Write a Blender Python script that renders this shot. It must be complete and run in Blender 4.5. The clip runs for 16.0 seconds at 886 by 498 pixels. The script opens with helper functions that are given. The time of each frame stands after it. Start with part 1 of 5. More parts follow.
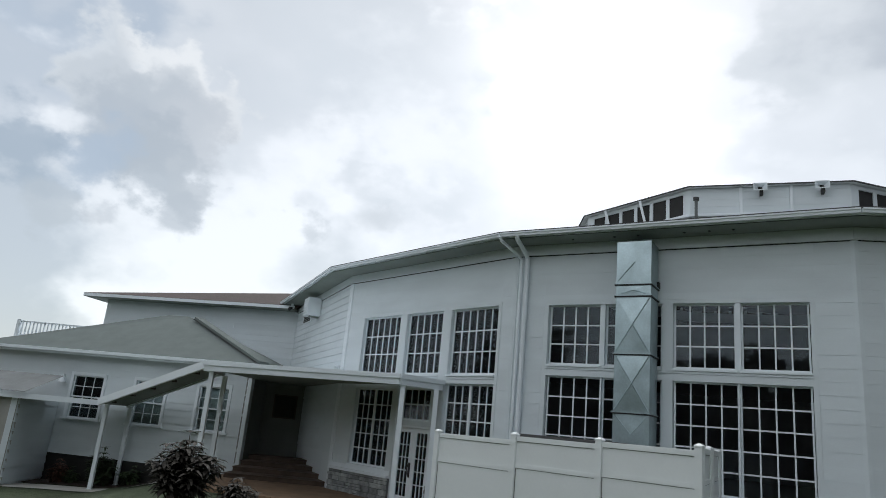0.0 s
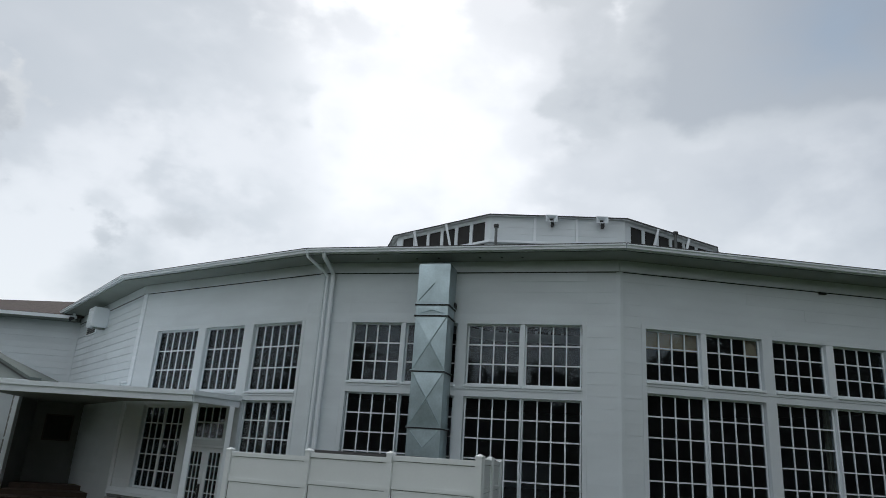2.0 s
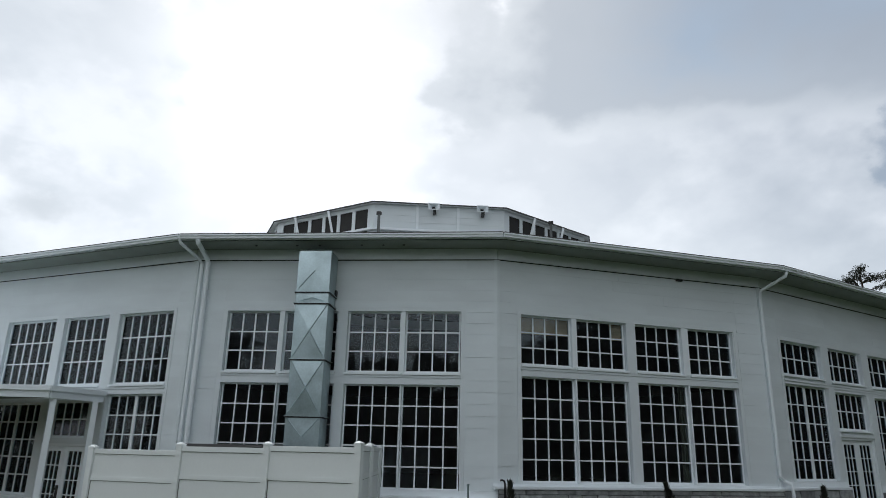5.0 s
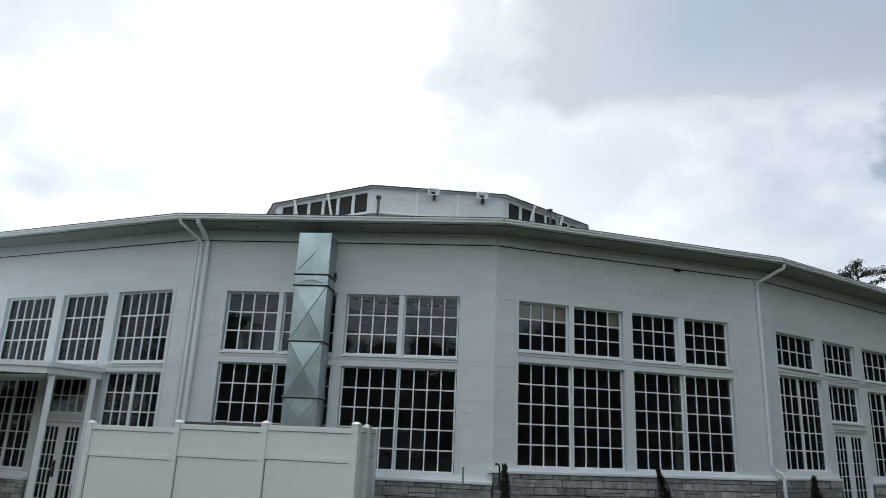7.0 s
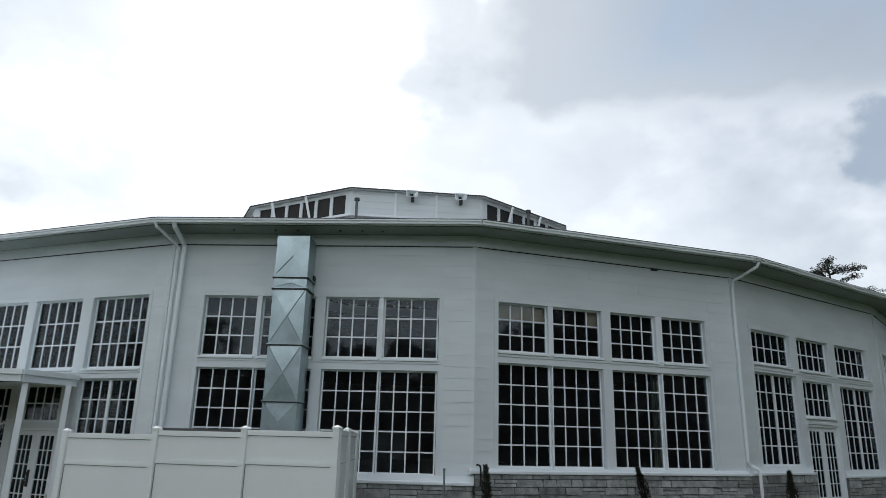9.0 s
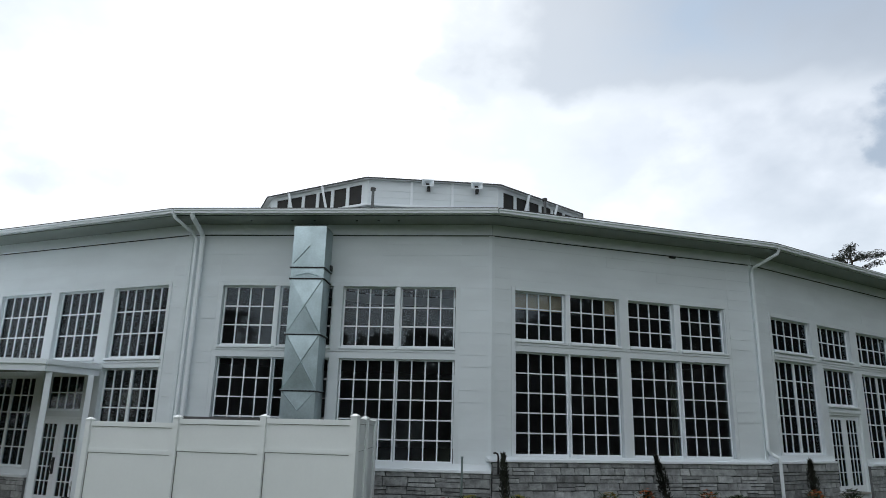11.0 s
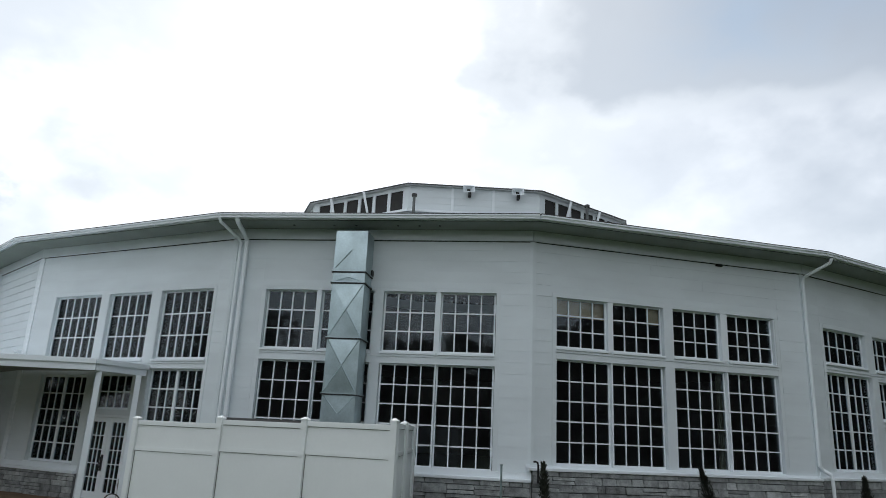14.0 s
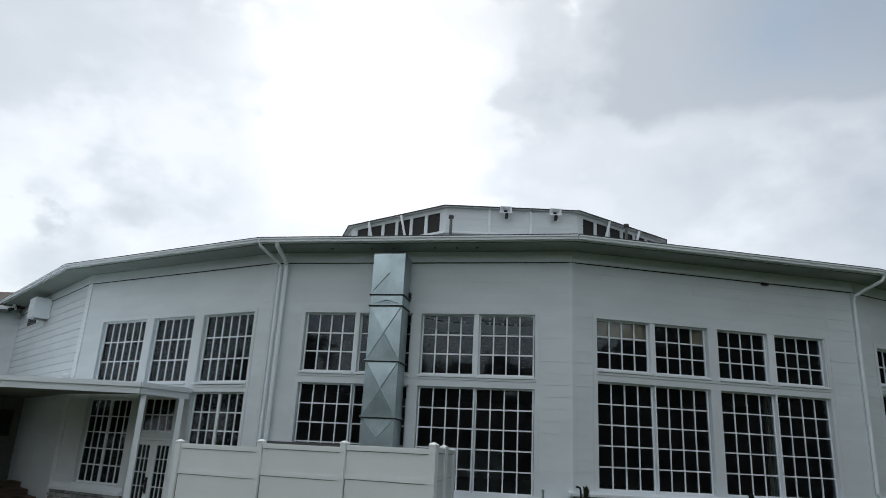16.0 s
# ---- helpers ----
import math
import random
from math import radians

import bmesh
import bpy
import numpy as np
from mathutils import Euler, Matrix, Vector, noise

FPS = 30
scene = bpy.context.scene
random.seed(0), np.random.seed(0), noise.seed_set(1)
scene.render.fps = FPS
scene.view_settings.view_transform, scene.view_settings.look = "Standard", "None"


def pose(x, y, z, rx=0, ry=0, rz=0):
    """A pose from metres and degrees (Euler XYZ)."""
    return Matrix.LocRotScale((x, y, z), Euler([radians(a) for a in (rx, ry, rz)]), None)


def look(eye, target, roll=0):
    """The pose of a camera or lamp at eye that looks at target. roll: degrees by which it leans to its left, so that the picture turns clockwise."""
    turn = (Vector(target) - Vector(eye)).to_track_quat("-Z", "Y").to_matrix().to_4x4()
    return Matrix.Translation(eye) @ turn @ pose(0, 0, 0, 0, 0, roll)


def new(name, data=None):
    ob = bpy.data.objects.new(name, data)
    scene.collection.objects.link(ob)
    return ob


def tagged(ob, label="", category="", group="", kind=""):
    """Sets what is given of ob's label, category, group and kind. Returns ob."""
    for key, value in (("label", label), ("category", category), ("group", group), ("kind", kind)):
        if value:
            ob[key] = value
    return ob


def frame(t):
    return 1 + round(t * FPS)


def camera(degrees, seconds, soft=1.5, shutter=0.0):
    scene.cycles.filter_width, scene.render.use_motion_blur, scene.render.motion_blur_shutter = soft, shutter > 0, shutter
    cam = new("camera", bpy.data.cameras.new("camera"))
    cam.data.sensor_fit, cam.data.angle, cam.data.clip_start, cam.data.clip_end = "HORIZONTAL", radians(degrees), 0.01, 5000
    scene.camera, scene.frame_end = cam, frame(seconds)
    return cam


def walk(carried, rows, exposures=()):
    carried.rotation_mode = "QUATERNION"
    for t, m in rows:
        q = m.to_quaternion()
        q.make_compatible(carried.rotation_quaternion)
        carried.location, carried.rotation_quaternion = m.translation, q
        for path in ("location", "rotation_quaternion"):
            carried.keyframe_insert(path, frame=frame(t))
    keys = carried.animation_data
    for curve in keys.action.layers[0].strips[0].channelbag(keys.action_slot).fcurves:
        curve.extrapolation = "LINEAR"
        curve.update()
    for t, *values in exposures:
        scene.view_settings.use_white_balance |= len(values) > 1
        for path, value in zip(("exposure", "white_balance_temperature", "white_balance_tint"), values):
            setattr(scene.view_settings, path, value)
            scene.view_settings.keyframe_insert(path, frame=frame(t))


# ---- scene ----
cam = camera(65.96, 16.0, soft=0.65)
PATH = [
    (0.0, pose(-0.000, 0.000, 2.100, 104.84, -5.28, -1.00)),
    (0.5, pose(0.045, -0.114, 2.104, 106.25, -4.48, -6.33)),
    (1.0, pose(0.075, -0.180, 2.105, 106.23, -4.82, -9.46)),
    (1.5, pose(0.101, -0.243, 2.114, 107.15, -4.81, -13.38)),
    (2.0, pose(0.124, -0.327, 2.089, 107.38, -3.70, -16.80)),
    (2.5, pose(0.150, -0.339, 2.091, 107.10, -2.85, -20.62)),
    (3.0, pose(0.142, -0.342, 2.097, 106.76, -2.17, -22.56)),
    (3.5, pose(0.178, -0.351, 2.090, 106.88, -1.90, -23.44)),
    (4.0, pose(0.204, -0.364, 2.095, 108.05, -1.20, -23.81)),
    (4.5, pose(0.159, -0.394, 2.089, 107.78, -0.84, -25.50)),
    (5.0, pose(0.155, -0.397, 2.085, 106.71, -1.25, -26.24)),
    (7.5, pose(0.094, -0.393, 2.036, 105.62, -2.78, -27.24)),
    (8.0, pose(0.090, -0.415, 2.037, 105.64, -2.46, -28.27)),
    (8.5, pose(0.075, -0.409, 2.052, 105.48, -1.74, -28.65)),
    (9.0, pose(0.082, -0.409, 2.045, 105.74, -1.37, -28.34)),
    (11.5, pose(0.098, -0.390, 2.039, 104.65, -1.63, -26.26)),
    (12.0, pose(0.112, -0.366, 2.029, 104.58, -1.97, -25.47)),
    (12.5, pose(0.117, -0.362, 2.035, 104.34, -2.33, -25.01)),
    (13.0, pose(0.103, -0.361, 2.042, 104.82, -2.40, -24.94)),
    (13.5, pose(0.115, -0.365, 2.035, 105.52, -2.49, -24.35)),
    (14.0, pose(0.101, -0.353, 2.032, 105.24, -2.69, -23.76)),
    (14.5, pose(0.117, -0.359, 2.046, 105.28, -2.64, -23.13)),
    (15.0, pose(0.118, -0.366, 2.038, 105.59, -2.11, -23.49)),
    (15.5, pose(0.096, -0.346, 2.045, 105.85, -2.08, -21.97)),
    (16.0, pose(0.121, -0.329, 2.049, 106.89, -2.89, -20.53)),
]
EXPOSURES = [(0.0, 0.0), (0.5, -0.22), (1.0, -0.2), (1.5, -0.22), (2.0, -0.2), (2.5, -0.1), (3.0, -0.06), (4.0, 0.0), (4.5, -0.2), (5.0, 0.02), (7.5, 0.21), (8.5, 0.19), (9.0, 0.19), (11.5, 0.33), (12.5, 0.33), (13.0, 0.29), (14.0, 0.25), (15.0, 0.24), (15.5, 0.21), (16.0, -0.01)]
walk(cam, PATH, EXPOSURES)

# ---------------------------------------------------------------- world and light
SUN_AZ, SUN_EL = 16.0, 58.0


def ray_dir(az, el):
    a, e = radians(az), radians(el)
    return (math.sin(a) * math.cos(e), math.cos(a) * math.cos(e), math.sin(e))


def build_world():
    world = bpy.data.worlds.new("sky")
    scene.world = world
    world.use_nodes = True
    nt = world.node_tree
    nt.nodes.clear()
    N, L = nt.nodes.new, nt.links.new
    out = N("ShaderNodeOutputWorld")
    bg = N("ShaderNodeBackground")
    sky = N("ShaderNodeTexSky")
    sky.sky_type = "NISHITA"
    sky.sun_disc = False
    sky.sun_elevation, sky.sun_rotation = radians(SUN_EL), radians(SUN_AZ)
    co = N("ShaderNodeTexCoord")
    nor = N("ShaderNodeVectorMath")
    nor.operation = "NORMALIZE"
    L(co.outputs["Generated"], nor.inputs[0])

    def math_node(op, a, b=None, clamp=False):
        m = N("ShaderNodeMath")
        m.operation, m.use_clamp = op, clamp
        for i, v in enumerate((a, b)):
            if v is None:
                continue
            if isinstance(v, (int, float)):
                m.inputs[i].default_value = v
            else:
                L(v, m.inputs[i])
        return m.outputs[0]

    def noise_node(scale, detail, rough, stretch=(1, 1, 2.2), shift=(0, 0, 0)):
        mp = N("ShaderNodeMapping")
        mp.inputs["Scale"].default_value = stretch
        mp.inputs["Location"].default_value = shift
        L(nor.outputs[0], mp.inputs["Vector"])
        n = N("ShaderNodeTexNoise")
        n.inputs["Scale"].default_value, n.inputs["Detail"].default_value = scale, detail
        n.inputs["Roughness"].default_value = rough
        L(mp.outputs[0], n.inputs["Vector"])
        return n.outputs["Fac"]

    wisp = noise_node(2.3, 5, 0.5, stretch=(1, 1, 1.7))
    fine = noise_node(6.5, 5, 0.5, stretch=(1, 1, 1.5), shift=(3.1, 1.7, 0.4))
    curd = noise_node(17.0, 6, 0.55, stretch=(1, 1, 1.25), shift=(1.3, 4.2, 2.2))
    puff = math_node("ADD", math_node("MULTIPLY", math_node("SUBTRACT", wisp, 0.5), 0.26),
                     math_node("MULTIPLY", math_node("SUBTRACT", fine, 0.5), 0.30))
    billow = math_node("ADD", math_node("MULTIPLY", math_node("SUBTRACT", fine, 0.5), 0.16),
                       math_node("MULTIPLY", math_node("SUBTRACT", curd, 0.5), 0.13))

    def bank(az, el, inner, outer, rag=None):
        """1 inside a cloud bank round a direction, 0 outside, with a ragged rim."""
        d = N("ShaderNodeVectorMath")
        d.operation = "DOT_PRODUCT"
        L(nor.outputs[0], d.inputs[0])
        d.inputs[1].default_value = ray_dir(az, el)
        v = math_node("ADD", math_node("ARCCOSINE", math_node("MINIMUM", d.outputs["Value"], 0.99999)), math_node("MULTIPLY", rag or puff, 1.0 if rag else 1.6))
        mr = N("ShaderNodeMapRange")
        mr.interpolation_type = "SMOOTHSTEP"
        L(v, mr.inputs["Value"])
        mr.inputs["From Min"].default_value, mr.inputs["From Max"].default_value = radians(inner), radians(outer)
        mr.inputs["To Min"].default_value, mr.inputs["To Max"].default_value = 1, 0
        return mr.outputs["Result"]

    def mix(fac, a, b):
        m = N("ShaderNodeMix")
        m.data_type = "RGBA"
        for sock, v in ((m.inputs["Factor"], fac), (m.inputs["A"], a), (m.inputs["B"], b)):
            if isinstance(v, (tuple, float, int)):
                sock.default_value = v
            else:
                L(v, sock)
        return m.outputs["Result"]

    # overcast deck, uneven
    ramp = N("ShaderNodeValToRGB")
    L(math_node("ADD", math_node("MULTIPLY", wisp, 0.6), math_node("MULTIPLY", fine, 0.4)), ramp.inputs["Fac"])
    cr = ramp.color_ramp
    cr.elements[0].position, cr.elements[0].color = 0.40, (0.53, 0.56, 0.575, 1)
    cr.elements[1].position, cr.elements[1].color = 0.56, (0.86, 0.88, 0.89, 1)
    col = ramp.outputs["Color"]
    # heading and height of the ray, for the long slab of cloud
    sep = N("ShaderNodeSeparateXYZ")
    L(nor.outputs[0], sep.inputs[0])
    heading = math_node("ADD", math_node("ARCTAN2", sep.outputs["X"], sep.outputs["Y"]), math_node("ADD", math_node("MULTIPLY", puff, 1.0), math_node("MULTIPLY", billow, 0.5)))
    height = math_node("ADD", math_node("ARCSINE", sep.outputs["Z"]), math_node("MULTIPLY", puff, 0.5))

    def step(v, lo, hi):
        mr = N("ShaderNodeMapRange")
        mr.interpolation_type = "SMOOTHSTEP"
        L(v, mr.inputs["Value"])
        mr.inputs["From Min"].default_value, mr.inputs["From Max"].default_value = radians(lo), radians(hi)
        return mr.outputs["Result"]

    def slab(az0, az1, el0, el1, amount, c):
        f = math_node("MULTIPLY", step(heading, az0, az1), step(height, el0, el1))
        f = math_node("MULTIPLY", f, step(heading, 130, 118))
        return mix(math_node("MULTIPLY", f, amount), col, c)

    # the thin cloud in front of the sun
    col = mix(math_node("MULTIPLY", bank(12, 27, 6, 15), 0.9), col, (1.10, 1.11, 1.11, 1))
    col = mix(math_node("MULTIPLY", bank(41, 21.5, 7, 16), 0.38), col, (0.88, 0.90, 0.905, 1))
    # the long slab of cloud beyond it, bright below its rim
    col = slab(25.2, 28.0, 24.4, 27.0, 0.85, (0.60, 0.63, 0.635, 1))
    col = slab(27.5, 34, 25.8, 27.6, 0.85, (0.42, 0.45, 0.465, 1))
    col = slab(36, 49, 27, 32.5, 0.75, (0.285, 0.375, 0.47, 1))
    # soft grey and blue banks
    for az, el, inner, outer, amount, c in (
            (-23, 27, 8, 17, 0.75, (0.60, 0.63, 0.645, 1)),
            (-36, 28, 4, 10, 0.85, (0.38, 0.44, 0.50, 1)),
            (-12, 18, 2, 6, 0.45, (0.62, 0.65, 0.66, 1)),
            (-36.5, 20.5, 3.5, 7, 0.75, (0.50, 0.54, 0.575, 1)),
            (-31, 8, 3, 8, 0.6, (0.60, 0.64, 0.665, 1)),
            (-1, 22, 2, 7, 0.45, (0.62, 0.66, 0.67, 1)),
            (-7, 28, 3, 10, 0.45, (0.62, 0.66, 0.675, 1)),
            (54, 14, 6, 13, 0.4, (0.62, 0.65, 0.67, 1)),
            # unseen dark bank in the east, added to dim face C
            (110, 25, 32, 64, 0.9, (0.29, 0.32, 0.35, 1)),
            (-37, 5, 6.5, 12, 0.9, (0.45, 0.49, 0.52, 1)),
            # unseen dimmer bank in the west, added to lower light on the annex
            (-80, 25, 22, 36, 0.5, (0.5, 0.54, 0.58, 1))):
        col = mix(math_node("MULTIPLY", bank(az, el, inner, outer), amount), col, c)
    # heaped cloud with crisp edges: pale shoulders first, then the shaded body and base
    for az, el, r, edge, amount, c in (
            (-29.6, 23.6, 3.2, 0.8, 0.6, (0.694, 0.71, 0.695, 1)),
            (-25.0, 24.6, 3.4, 0.7, 0.75, (0.816, 0.82, 0.796, 1)),
            (-22.0, 22.4, 2.8, 0.7, 0.65, (0.734, 0.74, 0.719, 1)),
            (-29.2, 22.4, 2.9, 1.0, 0.85, (0.51, 0.54, 0.55, 1)),
            (-24.9, 23.0, 3.1, 0.9, 0.85, (0.53, 0.555, 0.56, 1)),
            (-22.4, 21.2, 2.6, 0.9, 0.85, (0.51, 0.53, 0.536, 1)),
            (-26.0, 20.6, 3.6, 1.3, 0.85, (0.439, 0.47, 0.482, 1)),
            (-22.6, 19.8, 2.7, 1.4, 0.7, (0.51, 0.53, 0.536, 1)),
            (-28.5, 18.6, 3.2, 1.2, 0.85, (0.408, 0.44, 0.458, 1)),
            (-25.0, 17.2, 3.0, 1.0, 0.85, (0.388, 0.42, 0.434, 1)),
            (-21.8, 16.6, 1.8, 0.8, 0.8, (0.449, 0.475, 0.482, 1)),
            (-23.0, 14.4, 1.6, 0.9, 0.75, (0.428, 0.455, 0.468, 1)),
            (-29.5, 17.4, 2.4, 1.2, 0.7, (0.355, 0.425, 0.50, 1)),
            (-34.0, 17.8, 2.6, 1.2, 0.85, (0.316, 0.37, 0.415, 1)),
            (-31.0, 12.9, 1.3, 0.8, 0.7, (0.428, 0.46, 0.473, 1)),
            (-27.6, 13.2, 1.0, 0.8, 0.6, (0.479, 0.5, 0.511, 1)),
            (-12.2, 15.5, 0.9, 0.7, 0.55, (0.469, 0.495, 0.502, 1)),
            (-7.0, 16.0, 0.8, 0.9, 0.35, (0.561, 0.58, 0.579, 1)),
            (-5.0, 16.3, 0.7, 0.8, 0.3, (0.561, 0.58, 0.579, 1)),
            (60.6, 22.3, 2.0, 1.0, 0.8, (0.367, 0.4, 0.429, 1)),
            (63.6, 21.6, 3.6, 1.0, 0.85, (0.255, 0.3, 0.343, 1))):
        col = mix(math_node("MULTIPLY", bank(az, el, r - edge, r + edge, billow), amount), col, c)
    col = mix(bank(9, 44, 5, 13), col, (1.4, 1.4, 1.38, 1))
    # unseen bright zone overhead, added to lift the light on the walls
    col = mix(bank(10, 80, 16, 39), col, (2.0, 2.07, 2.12, 1))
    air = mix(0.03, col, sky.outputs["Color"])
    L(air, bg.inputs["Color"])
    bg.inputs["Strength"].default_value = 1.0
    L(bg.outputs[0], out.inputs["Surface"])


build_world()
sun = new("sun", bpy.data.lights.new("sun", "SUN"))
sun.data.energy, sun.data.angle, sun.data.color = 0.5, radians(20), (1.0, 0.98, 0.95)
sd = Vector(ray_dir(SUN_AZ, SUN_EL))
sun.matrix_world = look(sd * 80, (0, 0, 0))

# ---------------------------------------------------------------- materials


def material(name, base, rough=0.6, metal=0.0, var=0.12, scale=3.0, grain=60.0, bump=0.15, tint=None, island=0.0, streak=(1, 1, 1), spec=0.5):
    m = bpy.data.materials.new(name)
    m.use_nodes = True
    nt = m.node_tree
    N, L = nt.nodes.new, nt.links.new
    b = nt.nodes["Principled BSDF"]
    b.inputs["Roughness"].default_value, b.inputs["Metallic"].default_value = rough, metal
    b.inputs["Specular IOR Level"].default_value = spec
    mp = N("ShaderNodeMapping")
    mp.inputs["Scale"].default_value = streak
    geo = N("ShaderNodeNewGeometry")
    L(geo.outputs["Position"], mp.inputs["Vector"])
    n1 = N("ShaderNodeTexNoise")
    n1.inputs["Scale"].default_value, n1.inputs["Detail"].default_value = scale, 5
    n2 = N("ShaderNodeTexNoise")
    n2.inputs["Scale"].default_value, n2.inputs["Detail"].default_value = grain, 4
    L(mp.outputs[0], n1.inputs["Vector"])
    L(mp.outputs[0], n2.inputs["Vector"])
    r = N("ShaderNodeValToRGB")
    dark = tuple(c * (1 - var) for c in base)
    light = tuple(min(1, c * (1 + var * 0.6)) for c in (tint or base))
    r.color_ramp.elements[0].position, r.color_ramp.elements[0].color = 0.3, (*dark, 1)
    r.color_ramp.elements[1].position, r.color_ramp.elements[1].color = 0.7, (*light, 1)
    L(n1.outputs["Fac"], r.inputs["Fac"])
    hsv = N("ShaderNodeHueSaturation")
    L(r.outputs[0], hsv.inputs["Color"])
    mr = N("ShaderNodeMapRange")
    mr.inputs["To Min"].default_value, mr.inputs["To Max"].default_value = 1 - var * 0.7, 1 + var * 0.7
    L(n2.outputs["Fac"], mr.inputs["Value"])
    val = mr.outputs["Result"]
    if island:
        oi = N("ShaderNodeObjectInfo")
        mr2 = N("ShaderNodeMapRange")
        mr2.inputs["To Min"].default_value, mr2.inputs["To Max"].default_value = 1 - island, 1 + island
        L(oi.outputs["Random"], mr2.inputs["Value"])
        mu = N("ShaderNodeMath")
        mu.operation = "MULTIPLY"
        L(val, mu.inputs[0])
        L(mr2.outputs["Result"], mu.inputs[1])
        val = mu.outputs[0]
    L(val, hsv.inputs["Value"])
    L(hsv.outputs[0], b.inputs["Base Color"])
    if bump:
        bp = N("ShaderNodeBump")
        bp.inputs["Strength"].default_value, bp.inputs["Distance"].default_value = bump, 0.02
        L(n2.outputs["Fac"], bp.inputs["Height"])
        L(bp.outputs[0], b.inputs["Normal"])
    return m


def glass_material(name, tint=(0.80, 0.86, 0.88), rough=0.02):
    m = bpy.data.materials.new(name)
    m.use_nodes = True
    nt = m.node_tree
    nt.nodes.clear()
    N, L = nt.nodes.new, nt.links.new
    out, mixs, tr, gl, fr = N("ShaderNodeOutputMaterial"), N("ShaderNodeMixShader"), N("ShaderNodeBsdfTransparent"), N("ShaderNodeBsdfGlossy"), N("ShaderNodeFresnel")
    tr.inputs["Color"].default_value = (*tint, 1)
    gl.inputs["Roughness"].default_value = rough
    gl.inputs["Color"].default_value = (0.60, 0.65, 0.70, 1)
    fr.inputs["IOR"].default_value = 1.5
    geo = N("ShaderNodeNewGeometry")
    n = N("ShaderNodeTexNoise")
    n.inputs["Scale"].default_value = 1.7
    L(geo.outputs["Position"], n.inputs["Vector"])
    bp = N("ShaderNodeBump")
    bp.inputs["Strength"].default_value, bp.inputs["Distance"].default_value = 0.05, 0.02
    L(n.outputs["Fac"], bp.inputs["Height"])
    # every light sits a little out of true
    info, wn = N("ShaderNodeObjectInfo"), N("ShaderNodeTexWhiteNoise")
    wn.noise_dimensions = "1D"
    L(info.outputs["Random"], wn.inputs["W"])
    sub, scl, add, nrm = (N("ShaderNodeVectorMath") for _ in range(4))
    sub.operation, scl.operation, add.operation, nrm.operation = "SUBTRACT", "SCALE", "ADD", "NORMALIZE"
    L(wn.outputs["Color"], sub.inputs[0])
    sub.inputs[1].default_value = (0.5, 0.5, 0.5)
    L(sub.outputs[0], scl.inputs[0])
    scl.inputs["Scale"].default_value = 0.016
    L(bp.outputs[0], add.inputs[0])
    L(scl.outputs[0], add.inputs[1])
    L(add.outputs[0], nrm.inputs[0])
    L(nrm.outputs[0], gl.inputs["Normal"])
    L(fr.outputs[0], mixs.inputs[0])
    L(tr.outputs[0], mixs.inputs[1])
    L(gl.outputs[0], mixs.inputs[2])
    # thin uneven pale film, a faint haze that lifts the black panes
    veil, film, patch = N("ShaderNodeBsdfDiffuse"), N("ShaderNodeMixShader"), N("ShaderNodeTexNoise")
    veil.inputs["Color"].default_value = (0.5, 0.51, 0.5, 1)
    patch.inputs["Scale"].default_value, patch.inputs["Detail"].default_value = 2.6, 4
    L(geo.outputs["Position"], patch.inputs["Vector"])
    amount = N("ShaderNodeMapRange")
    L(patch.outputs["Fac"], amount.inputs["Value"])
    amount.inputs["From Min"].default_value, amount.inputs["From Max"].default_value = 0.3, 0.7
    amount.inputs["To Min"].default_value, amount.inputs["To Max"].default_value = 0.004, 0.014
    L(amount.outputs["Result"], film.inputs[0])
    L(mixs.outputs[0], film.inputs[1])
    L(veil.outputs[0], film.inputs[2])
    L(film.outputs[0], out.inputs["Surface"])
    return m


WHITE = material("white_paint", (0.725, 0.782, 0.81), 0.55, var=0.05, scale=0.8, grain=35, bump=0.05)
SIDING = material("white_siding", (0.715, 0.776, 0.805), 0.6, var=0.06, scale=0.7, grain=30, bump=0.06, island=0.02, streak=(1, 1, 3))
TRIM = material("white_trim", (0.83, 0.885, 0.92), 0.5, var=0.04, scale=1.2, grain=40, bump=0.04)
VINYL = material("white_vinyl", (0.85, 0.885, 0.885), 0.38, var=0.03, scale=0.9, grain=20, bump=0.02)
# shade under eaves and canopy decks is put into this dark base
SOFFIT = material("shaded_soffit_paint", (0.235, 0.265, 0.24), 0.7, var=0.1, scale=1.5, grain=25, bump=0.06)
GALV = material("galvanised_steel", (0.43, 0.53, 0.555), 0.34, metal=0.85, var=0.2, scale=2.2, grain=24, bump=0.05)
STONE = material("grey_ledge_stone", (0.325, 0.345, 0.347), 0.85, var=0.38, scale=6, grain=26, bump=1.0, island=0.32)
MORTAR = material("mortar", (0.14, 0.145, 0.145), 0.95, var=0.2, scale=8, grain=90, bump=0.4)
SHINGLE = material("grey_shingles", (0.135, 0.16, 0.152), 0.9, var=0.1, scale=2, grain=45, bump=0.2)
BROWN_ROOF = material("brown_shingles", (0.085, 0.066, 0.058), 0.9, var=0.25, scale=5, grain=60, bump=0.5)
DARK_ROOF = material("dark_roofing", (0.07, 0.07, 0.07), 0.85, var=0.2, scale=3, grain=40, bump=0.3)
SCREEN = material("dark_screen", (0.02, 0.019, 0.018), 0.7, var=0.3, scale=3, grain=50, bump=0.1)
# dark base for unseen rooms, so that they read as unlit
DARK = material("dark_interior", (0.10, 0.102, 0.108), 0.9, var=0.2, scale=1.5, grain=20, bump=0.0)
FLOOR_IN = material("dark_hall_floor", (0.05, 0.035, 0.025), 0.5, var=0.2)
